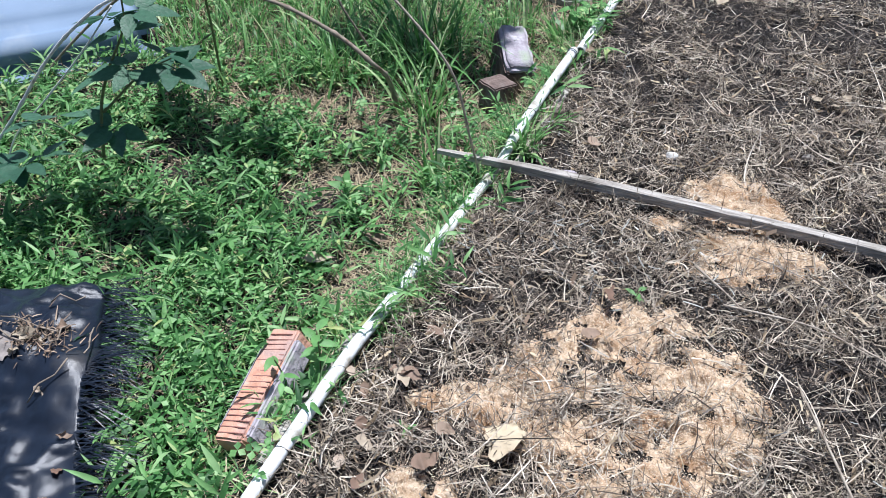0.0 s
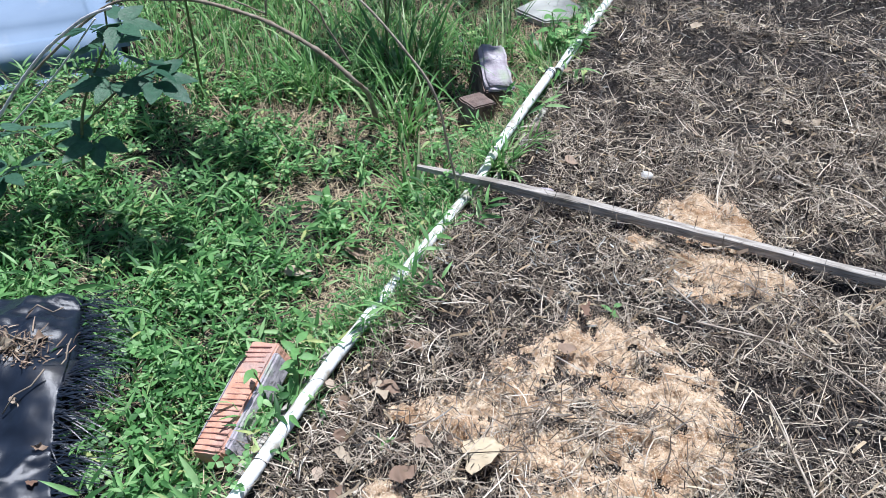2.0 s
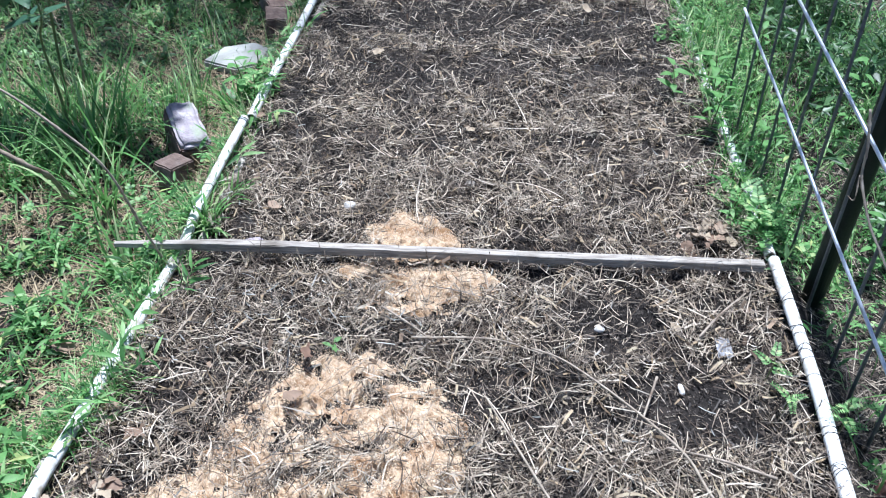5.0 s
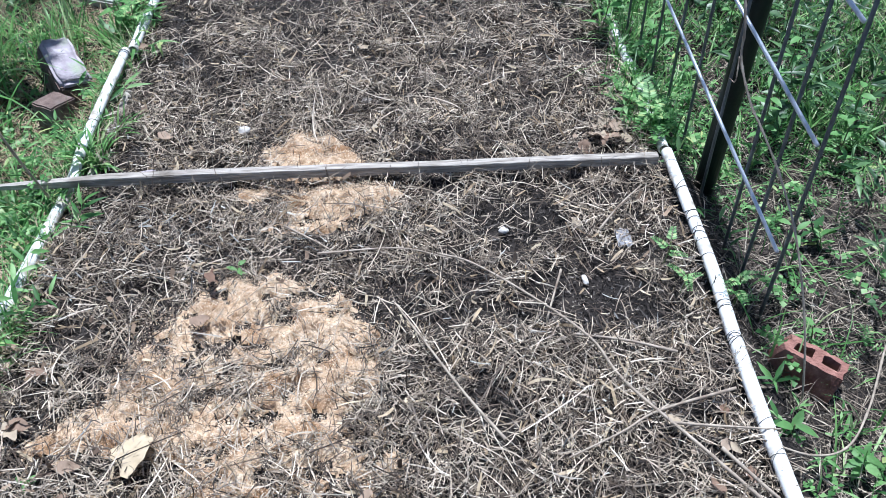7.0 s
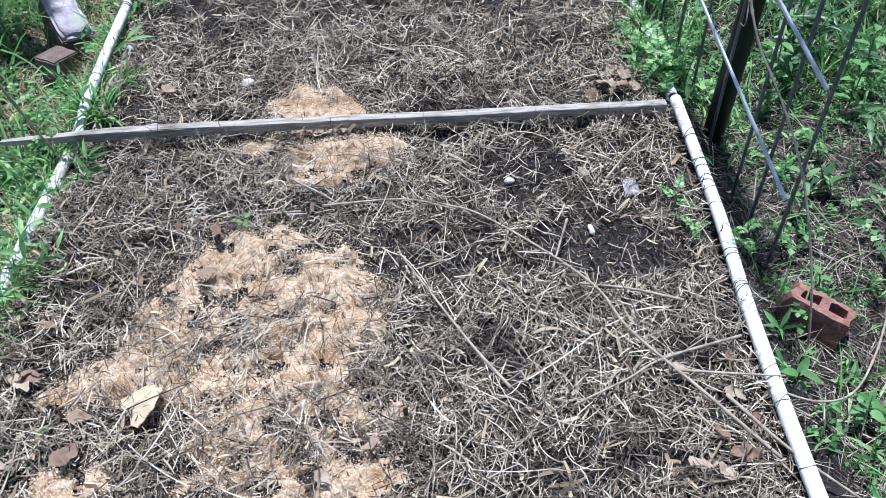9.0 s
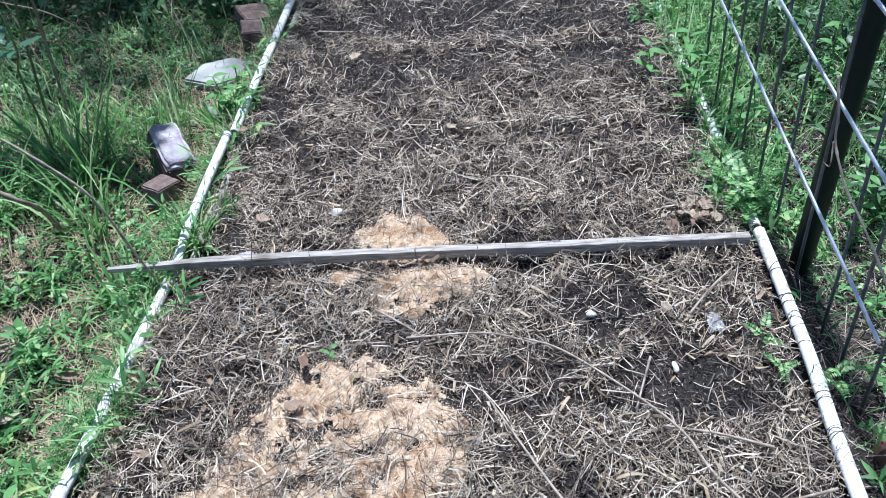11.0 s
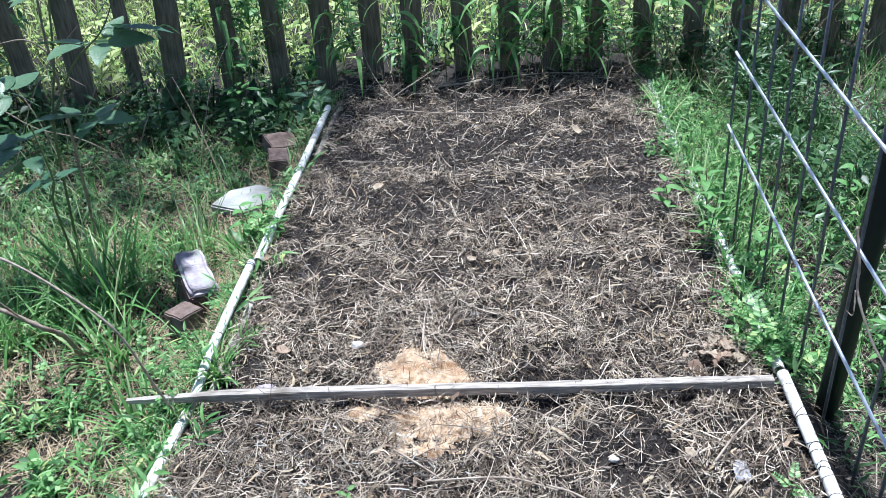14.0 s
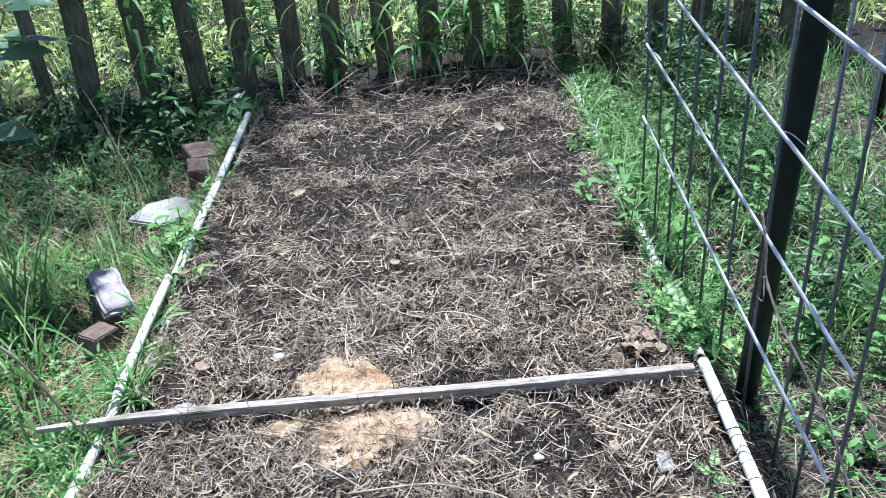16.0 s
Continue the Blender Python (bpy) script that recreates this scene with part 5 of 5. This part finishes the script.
cane("upright pale dry cane before the fence", [
    ([(-0.56, 0.96, -0.12), (-0.504, 0.919, 0.411), (-0.50, 0.919, 0.574), (-0.483, 0.919, 0.75), (-0.45, 0.92, 0.95)], 0.0045, 0.003),
    ([(-0.50, 0.919, 0.57), (-0.56, 0.92, 0.61), (-0.66, 0.92, 0.60)], 0.003, 0.0015),
    ([(-0.50, 0.919, 0.56), (-0.47, 0.92, 0.50), (-0.43, 0.93, 0.46)], 0.002, 0.001)])
cane("dry vine hanging along the wire panel", [
    ([(1.405, -0.10, 0.46), (1.408, -0.131, 0.40), (1.408, -0.15, 0.345), (1.408, -0.227, 0.30), (1.408, -0.294, 0.285), (1.408, -0.40, 0.255), (1.41, -0.50, 0.20), (1.415, -0.60, 0.09), (1.43, -0.66, -0.06)], 0.0026, 0.0018),
    ([(1.405, -0.145, 0.35), (1.40, -0.165, 0.31), (1.40, -0.14, 0.30)], 0.0016, 0.001),
    ([(1.70, -0.48, -0.05), (1.62, -0.56, -0.02), (1.527, -0.685, -0.02), (1.442, -0.77, 0.0), (1.36, -0.80, 0.03), (1.30, -0.76, 0.02)], 0.0022, 0.0016)], M_TWIG)

# ---- grass clumps ----


def grass_clump(x, y, n, tall, spread_r, seed, label):
    r = np.random.default_rng(seed)
    a, d = r.uniform(0, 6.28, n), spread_r * np.sqrt(r.uniform(0, 1, n))
    px, py = x + d * np.cos(a), y + d * np.sin(a)
    roots = np.stack([px, py, height(px, py) - 0.004], 1)
    v, t = strips(roots, a + r.normal(0, 0.5, n), r.normal(1.3, 0.18, n), tall * r.uniform(0.4, 1.1, n), r.uniform(0.006, 0.012, n), np.abs(r.normal(1.15, 0.5, n)), 6, 0.05)
    tagged(new("grass_clump", big_mesh("grass_clump", v, t, M_GRASS)), label, "grass", "grass clumps")


grass_clump(-0.40, 0.60, 80, 0.34, 0.10, 1, "tall arching clump of green grass")
grass_clump(-0.27, 0.33, 55, 0.26, 0.09, 2, "green grass clump round the cut cane")
grass_clump(-0.60, 0.45, 60, 0.26, 0.10, 3, "tall green grass clump in the lawn")
grass_clump(0.075, 0.12, 70, 0.11, 0.035, 14, "pale thin grass tuft between pipe and straw")
grass_clump(0.085, 0.24, 50, 0.09, 0.04, 15, "pale thin grass tuft between pipe and straw")
grass_clump(-0.02, 0.80, 60, 0.14, 0.04, 4, "small light green tuft by the pipe")
grass_clump(-0.10, 0.03, 60, 0.16, 0.05, 6, "thin grass tuft at the stake's end")

# ---- reeds hanging through the fence ----


def reed(x, y, tall, n, seed):
    r = random.Random(seed)
    root = thing("reed", "bright green reed with long hanging leaves at the fence", "reed", (x, y, -0.03), group="reeds at the fence")
    lean = r.uniform(-0.12, 0.12)
    stem = bend([(0, 0, 0), (lean * 0.4, -0.02, tall * 0.5), (lean, -0.06, tall)], 6)
    v, f = tube(stem, [0.003 * (1 - 0.6 * i / len(stem)) for i in range(len(stem))], 5)
    part("stem", mesh_of("stem", v, f, M_GREENSTEM, True), None, root)
    for i in range(n):
        at = stem[int((len(stem) - 1) * (0.35 + 0.65 * (i + 1) / n))]
        v, t = strips(np.zeros((1, 3)), np.array([r.uniform(3.4, 6.0)]), np.array([r.uniform(0.4, 1.2)]), np.array([r.uniform(0.16, 0.30)]),
                      np.array([r.uniform(0.02, 0.030)]), np.array([r.uniform(1.8, 3.0)]), 8, 0.05, np.array([r.uniform(-0.5, 0.5)]))
        part("leaf", big_mesh("leaf", v, t, M_GRASS), None, root).location = at


for i, (x, y, tall, n) in enumerate(((0.27, 2.12, 0.30, 3), (0.42, 2.14, 0.42, 4), (0.52, 2.16, 0.24, 2), (0.62, 2.15, 0.50, 4), (0.80, 2.13, 0.30, 4), (0.90, 2.15, 0.46, 3), (1.02, 2.12, 0.38, 4),
                                     (1.12, 2.15, 0.52, 4), (1.20, 2.13, 0.34, 3), (1.30, 2.14, 0.44, 4), (1.42, 2.12, 0.36, 3), (1.55, 2.15, 0.50, 3), (-0.30, 2.13, 0.55, 3), (0.10, 2.15, 0.50, 3))):
    reed(x, y - 0.05, tall, n + 3, 80 + i)

# ---- leafy single weeds ----


def leafy_weed(at, tall, n, size, label, seed, feather=False):
    r = np.random.default_rng(seed)
    root = thing("leafy_weed", label, "weed", at, group="leafy weeds")
    top = Vector((r.uniform(-0.02, 0.02), r.uniform(-0.02, 0.02), tall))
    v, f = tube(bend([(0, 0, -0.03), top * 0.5 + Vector((0.004, 0, 0)), top], 4), 0.0016, 5)
    part("stem", mesh_of("stem", v, f, M_GREENSTEM, True), None, root)
    for i in range(n):
        u = (i + 1.5) / (n + 0.5)
        if feather:
            out = []
            for k in range(8):
                for sg in (-1, 1):
                    lv, lt = leaf_shape(1, 0.40, 0.1, 0.05, 3, 0.5)
                    out.append((turned(lv, sg * 1.05, 0, 0, size * 0.32 * (1.05 - k / 14), (size * (k + 1) / 8, 0, -size * 0.25 * (k / 8) ** 2)), lt))
            v, t = joined(out)
        else:
            v, t = leaf_shape(size * r.uniform(0.75, 1.1), size * 0.38, 0.25, 0.25, 6, 0.42)
        lf = part("leaf", big_mesh("leaf", v, t, M_LEAF), None, root)
        lf.location = top * u
        lf.rotation_euler = (r.uniform(-0.3, 0.3), -r.uniform(0.0, 0.6), i * 2.4 + r.uniform(-0.3, 0.3))


leafy_weed((-0.045, -0.665, -0.03), 0.12, 12, 0.04, "oval-leaved weed growing beside the scored brick", 1)
leafy_weed((-0.085, -0.705, -0.02), 0.09, 3, 0.035, "thin weed standing before the scored brick", 2)
leafy_weed((0.02, 0.79, -0.02), 0.13, 9, 0.055, "fresh green weed grown over the pipe", 3)
leafy_weed((0.035, 0.86, -0.02), 0.12, 8, 0.05, "fresh green weed grown over the pipe", 4)
leafy_weed((1.265, -0.335, 0.02), 0.035, 4, 0.038, "small green seedling on the straw", 5, True)
leafy_weed((1.28, -0.405, 0.02), 0.03, 3, 0.036, "small green seedling on the straw", 6, True)
leafy_weed((1.375, -0.44, -0.01), 0.06, 6, 0.042, "lobed green weed leaning over the pipe", 7, True)
leafy_weed((1.37, 0.12, 0.0), 0.08, 12, 0.065, "feathery green weed over the end of the stake", 8, True)
leafy_weed((1.33, 0.22, 0.0), 0.07, 9, 0.06, "feathery green weed reaching over the straw", 9, True)
leafy_weed((1.36, 0.60, 0.0), 0.16, 10, 0.06, "fresh green weed at the bed's edge", 10)
leafy_weed((1.40, 0.74, 0.0), 0.17, 10, 0.06, "fresh green weed at the bed's edge", 11)
leafy_weed((1.30, 0.80, 0.0), 0.10, 7, 0.055, "pale green weed leaning over the straw", 12)
leafy_weed((1.45, 0.45, -0.03), 0.15, 9, 0.055, "green weed under the wire panel", 13)
for i, (x, y, tall, s) in enumerate(((0.05, 0.74, 0.09, 0.05), (0.09, 0.80, 0.06, 0.042), (0.06, 0.86, 0.08, 0.042))):
    leafy_weed((x, y, -0.01), tall, 9, s, "fresh feathery green weed grown over the pipe", 50 + i, i % 2 == 0)
for i, (x, y, tall, n, s) in enumerate(((1.62, 0.06, 0.20, 12, 0.042), (1.72, 0.24, 0.24, 13, 0.045), (1.56, -0.30, 0.10, 9, 0.034), (1.80, 0.02, 0.22, 12, 0.045), (1.53, 0.52, 0.18, 12, 0.04), (1.58, 0.95, 0.22, 12, 0.044), (1.50, -0.52, 0.07, 7, 0.03), (1.74, 0.62, 0.28, 13, 0.045))):
    leafy_weed((x, y, -0.06), tall, n, s, "broad-leaved green weed behind the wire panel", 30 + i)
leafy_weed((0.145, -0.72, 0.0), 0.012, 4, 0.02, "tiny green weed on the straw", 14)
leafy_weed((0.43, -0.29, 0.0), 0.02, 4, 0.025, "tiny green sprout beside the sawdust", 15)
leafy_weed((1.37, -0.72, -0.05), 0.05, 6, 0.042, "grassy green weed before the cored brick", 16)

# ---- twigs lying on the bed ----


def twig(points, r, label="thin dry twig lying on the straw"):
    root = thing("twig", label, "twig", group="twigs on the bed")
    line = bend(on_ground(points, 0.040), 6)
    n = len(line)
    v, f = tube(line, [r * (1.1 - 0.5 * i / n) for i in range(n)], 6)
    part("stem", mesh_of("stem", v, f, M_TWIG, True), None, root)


twig([(1.273, -0.883), (1.19, -0.765), (1.106, -0.633), (1.071, -0.537), (0.99, -0.428), (0.888, -0.332), (0.823, -0.297)], 0.0029, "long bent dry twig lying across the straw")
twig([(0.891, -0.731), (0.841, -0.64), (0.786, -0.533), (0.735, -0.423)], 0.0027)
twig([(1.286, -0.665), (1.146, -0.697), (1.076, -0.735), (0.983, -0.774)], 0.0026)
twig([(1.055, -0.358), (1.03, -0.418), (1.007, -0.474)], 0.0024)
twig([(1.215, -0.578), (1.131, -0.547), (1.044, -0.521)], 0.0026)
twig([(0.524, -0.192), (0.592, -0.246), (0.635, -0.28)], 0.0022)
twig([(0.591, -0.276), (0.747, -0.276), (0.844, -0.311)], 0.002)
twig([(1.159, -0.241), (1.22, -0.17), (1.282, -0.11)], 0.0026)
twig([(1.224, -0.774), (1.294, -0.875), (1.40, -0.972)], 0.003)
twig([(1.157, -0.722), (1.25, -0.738), (1.331, -0.747)], 0.0024)
twig([(0.40, 1.70), (0.60, 1.62), (0.84, 1.58)], 0.0024)
twig([(0.82, 1.62), (0.98, 1.65), (1.12, 1.70)], 0.0024)
twig([(0.55, 1.92), (0.80, 1.97), (1.02, 2.02), (1.25, 1.99)], 0.0035, "long dry stalk at the foot of the fence")

# ---- dead leaves, stones and scraps ----


def fallen_leaf(x, y, size, yaw, label, mat=None, tilt=(0.1, 0.1), lift=0.022, wide=0.7, seed=0):
    r = random.Random(seed)
    root = thing("fallen_leaf", label, "leaf", (x, y, float(height(x, y)) + lift + 0.01), group="fallen leaves")
    root.rotation_euler = (tilt[0], tilt[1], yaw)
    v, t = leaf_shape(size, size * wide, r.uniform(0.2, 0.6), r.uniform(-0.3, 0.3), 10, 0.36)
    v[:, 0] -= size / 2
    v[:, 2] += 0.05 * size * np.sin(v[:, 0] * 9 / size + seed) + 0.04 * size * np.cos(v[:, 1] * 11 / size)
    v += 0.028 * size * np.random.default_rng(seed).normal(size=v.shape)
    part("blade", big_mesh("blade", v, t, mat or M_DEADLEAF), None, root)
    if size > 0.042:
        sv, sf = tube([(-size * 0.5, 0, 0.001), (-size * 0.68, size * 0.04, 0.004), (-size * 0.85, size * 0.12, 0.002)], 0.0009, 5)
        part("stalk", mesh_of("stalk", sv, sf, M_TWIG, True), None, root)


fallen_leaf(0.315, -0.70, 0.078, 4.6, "pale tan heart-shaped dead leaf on the sawdust", M_TANLEAF, (0.25, -0.3), 0.03, 0.82, 1)
fallen_leaf(0.222, -0.715, 0.035, 0.2, "small reddish brown dead leaf", None, (0.2, 0.1), 0.02, 0.6, 2)
fallen_leaf(0.215, -0.78, 0.05, 1.0, "curled brown dead leaf", None, (0.4, 0.2), 0.025, 0.55, 3)
fallen_leaf(0.39, -0.325, 0.055, 1.8, "brown dead leaf standing in the straw", None, (0.5, 0.5), 0.03, 0.45, 4)
fallen_leaf(0.385, -0.425, 0.04, 0.5, "small brown dead leaf at the edge of the sawdust", None, (0.3, 0.1), 0.026, 0.5, 5)
fallen_leaf(0.234, 0.173, 0.045, 0.8, "reddish dead leaf on the straw", None, (0.2, 0.2), 0.022, 0.7, 6)
fallen_leaf(0.40, 1.015, 0.04, 0.3, "pale curled dead leaf on dark soil", M_PALELEAF, (0.3, 0.1), 0.022, 0.6, 7)
fallen_leaf(1.121, -0.20, 0.04, 1.4, "grey dead leaf on dark soil", M_PALELEAF, (0.3, 0.1), 0.015, 0.6, 8)
for i, (x, y) in enumerate(((1.295, 0.13), (1.335, 0.15), (1.23, 0.09), (1.26, 0.15), (1.20, 0.05), (1.31, 0.09))):
    fallen_leaf(x, y, 0.05, i * 1.3, "crumpled pale brown dead leaf beside the pipe", M_PALELEAF if i % 2 else None, (0.3, 0.2), 0.014, 0.55, 20 + i)
for i, (x, y) in enumerate(((1.242, -0.765), (1.20, -0.83), (0.67, -0.81), (0.60, -0.86), (1.25, -0.02), (0.74, 0.52), (0.77, 0.57), (0.70, 0.54), (0.50, 0.38), (0.16, 0.30), (0.10, 0.62), (0.25, 0.78), (0.11, -0.62), (0.09, -0.75), (0.13, -0.85), (0.08, -0.92), (0.06, -0.68))):
    fallen_leaf(x, y, 0.032, i * 1.9, "crumpled dead leaf in the straw", M_PALELEAF if i in (5, 6, 7) else None, (0.4, 0.3), 0.02, 0.6, 40 + i)
lit = random.Random(5)
for i in range(26):
    cx_, cy_, sx_, sy_ = ((1.21, -0.80, 0.05, 0.07), (0.10, -0.72, 0.035, 0.13), (1.27, 0.12, 0.07, 0.07))[i % 3]
    fallen_leaf(cx_ + lit.gauss(0, sx_), cy_ + lit.gauss(0, sy_), lit.uniform(0.024, 0.044), lit.uniform(0, 6.28), "flat faded brown dead leaf among the straw", M_PALELEAF if i % 4 == 0 else None, (lit.uniform(-0.3, 0.3), lit.uniform(-0.3, 0.3)), 0.018, lit.uniform(0.4, 0.65), 90 + i)
fallen_leaf(-0.225, -0.352, 0.065, 0.5, "tan dead leaf lying in the green weeds", M_PALELEAF, (0.2, 0.1), 0.04, 0.4, 60)
fallen_leaf(-0.146, -0.223, 0.06, 0.1, "brown dead leaf lying on bare ground", None, (0.1, 0.1), 0.02, 0.45, 61)


def lump(name, at, size, mat, label, category, seed):
    bm = bmesh.new()
    bmesh.ops.create_icosphere(bm, subdivisions=3, radius=1.0)
    for q in bm.verts:
        q.co *= 1 + 0.28 * noise.noise(q.co * 1.3 + Vector((seed, 0, 0))) + 0.08 * noise.noise(q.co * 4 + Vector((0, seed, 0)))
        q.co = Vector((q.co.x * size[0], q.co.y * size[1], q.co.z * size[2]))
    for f_ in bm.faces:
        f_.smooth = True
    root = thing(name, label, category, (at[0], at[1], float(height(at[0], at[1])) + at[2]))
    part("body", bm, mat, root)


lump("pebble", (0.412, 0.174, 0.03), (0.014, 0.011, 0.008), M_WHITEBIT, "small white pebble on the straw", "pebble", 1)
lump("pebble", (0.967, -0.213, 0.014), (0.010, 0.008, 0.006), M_WHITEBIT, "small white pebble on dark soil", "pebble", 2)
lump("pebble", (1.105, -0.36, 0.012), (0.006, 0.014, 0.004), M_WHITEBIT, "white chip on dark soil", "pebble", 3)
fallen_leaf(1.10, 1.38, 0.045, 0.6, "pale crumpled dead leaf on dark soil", M_PALELEAF, (0.6, 0.4), 0.03, 0.8, 70)
fallen_leaf(1.02, 1.36, 0.04, 2.0, "small pale dead leaf on dark soil", M_PALELEAF, (0.3, 0.2), 0.02, 0.6, 71)
lump("dry_clod", (0.70, 0.29, 0.016), (0.012, 0.010, 0.008), M_GREYWOOD, "grey crumbly clod in the straw", "clod", 5)
lump("stone", (0.205, 0.06, 0.008), (0.03, 0.018, 0.013), M_MORTAR, "grey stone under the stake's end", "stone", 6)

# scrap of clear film
scrap = thing("plastic_scrap", "crumpled scrap of clear plastic film", "scrap", (1.21, -0.25, float(height(1.21, -0.25)) + 0.02))
bm = bmesh.new()
bmesh.ops.create_grid(bm, x_segments=8, y_segments=8, size=0.026)
for q in bm.verts:
    q.co.z += 0.012 * noise.noise(q.co * 70)
    q.co.x *= 0.6
part("film", bm, M_FILM, scrap)

# ---- litter on the black fabric ----
for i, (x, y, s, q) in enumerate(((-0.60, -0.80, 0.06, 0), (-0.545, -0.76, 0.045, 1), (-0.57, -0.83, 0.04, 2), (-0.52, -0.80, 0.035, 3), (-0.41, -0.93, 0.03, 4), (-0.36, -0.99, 0.035, 5), (-0.34, -1.03, 0.04, 6), (-0.50, -0.87, 0.03, 7))):
    root = thing("fallen_leaf", "curled brown dead leaf on the black fabric", "leaf", (x, y, float(cloth_z(x, y)) + 0.008), group="fallen leaves")
    root.rotation_euler = (0.4, 0.2 * (i % 3), i * 1.7)
    v, t = leaf_shape(s * 0.8, s * 0.42, 0.6, 0.35, 6, 0.42)
    v += 0.07 * s * np.random.default_rng(i).normal(size=v.shape)
    part("blade", big_mesh("blade", v, t, M_PALELEAF if i in (0, 2) else M_DEADLEAF), None, root)
for a, b in (((-0.66, -0.78), (-0.53, -0.77)), ((-0.70, -0.80), (-0.56, -0.82)), ((-0.50, -0.72), (-0.44, -0.80)), ((-0.50, -0.90), (-0.46, -0.82)), ((-0.54, -0.74), (-0.52, -0.80)), ((-0.62, -0.70), (-0.57, -0.66))):
    root = thing("twig", "thin dry stalk lying on the black fabric", "twig", group="stalks on the fabric")
    pts = [(a[0] + (b[0] - a[0]) * k / 3, a[1] + (b[1] - a[1]) * k / 3) for k in range(4)]
    v, f = tube([(x, y, float(cloth_z(x, y)) + 0.008 + 0.012 * (k % 2)) for k, (x, y) in enumerate(pts)], 0.0016, 5)
    part("stem", mesh_of("stem", v, f, M_CANE, True), None, root)

# ---- a tree out of view, added so that its crown shades the corner by the fence ----
tree = thing("tree", "unseen broad-crowned green tree, added to shade the fence corner", "tree", (-1.9, 2.95, 0))
trunk = bend([(0, 0, -0.2), (0.02, 0.0, 0.8), (0.10, -0.04, 1.7), (0.30, -0.10, 2.4), (0.6, -0.2, 2.9)], 8)
v, f = tube(trunk, [0.11 * (1 - 0.7 * i / len(trunk)) for i in range(len(trunk))], 12)
part("trunk", mesh_of("trunk", v, f, M_PICKET, True), None, tree)
for q in ((1.5, -0.75, 2.75), (1.9, -0.2, 2.7), (0.9, -1.2, 2.9), (0.2, 0.8, 3.0), (-0.7, -0.4, 2.9), (2.1, -1.0, 2.55)):
    limb = bend([tuple(trunk[20 + int(abs(q[0]) * 3)]), (q[0] * 0.55 + 0.1, q[1] * 0.5, q[2] - 0.25), q], 6)
    v, f = tube(limb, [0.035 * (1.05 - 0.85 * i / len(limb)) for i in range(len(limb))], 7)
    part("limb", mesh_of("limb", v, f, M_PICKET, True), None, tree)
n = 1500
cx, cy, cz = rng.uniform(-1.2, 2.3, n), rng.uniform(-1.4, 1.5, n), rng.uniform(2.35, 3.6, n)
ok = (((cx - 0.8) / 1.8) ** 2 + ((cy + 0.36) / 0.92) ** 2 + ((cz - 2.9) / 0.7) ** 2 < 1) & (rough_field(cx * 1.0, cy + cz, 3.0, 4) > -0.12)
spots = np.stack([cx, cy, cz], 1)[ok]
v, t = scatter(BROAD_FAR, spots, rng.uniform(0, 6.28, len(spots)), rng.uniform(1.8, 3.2, len(spots)), rng.normal(0, 1.0, len(spots)))
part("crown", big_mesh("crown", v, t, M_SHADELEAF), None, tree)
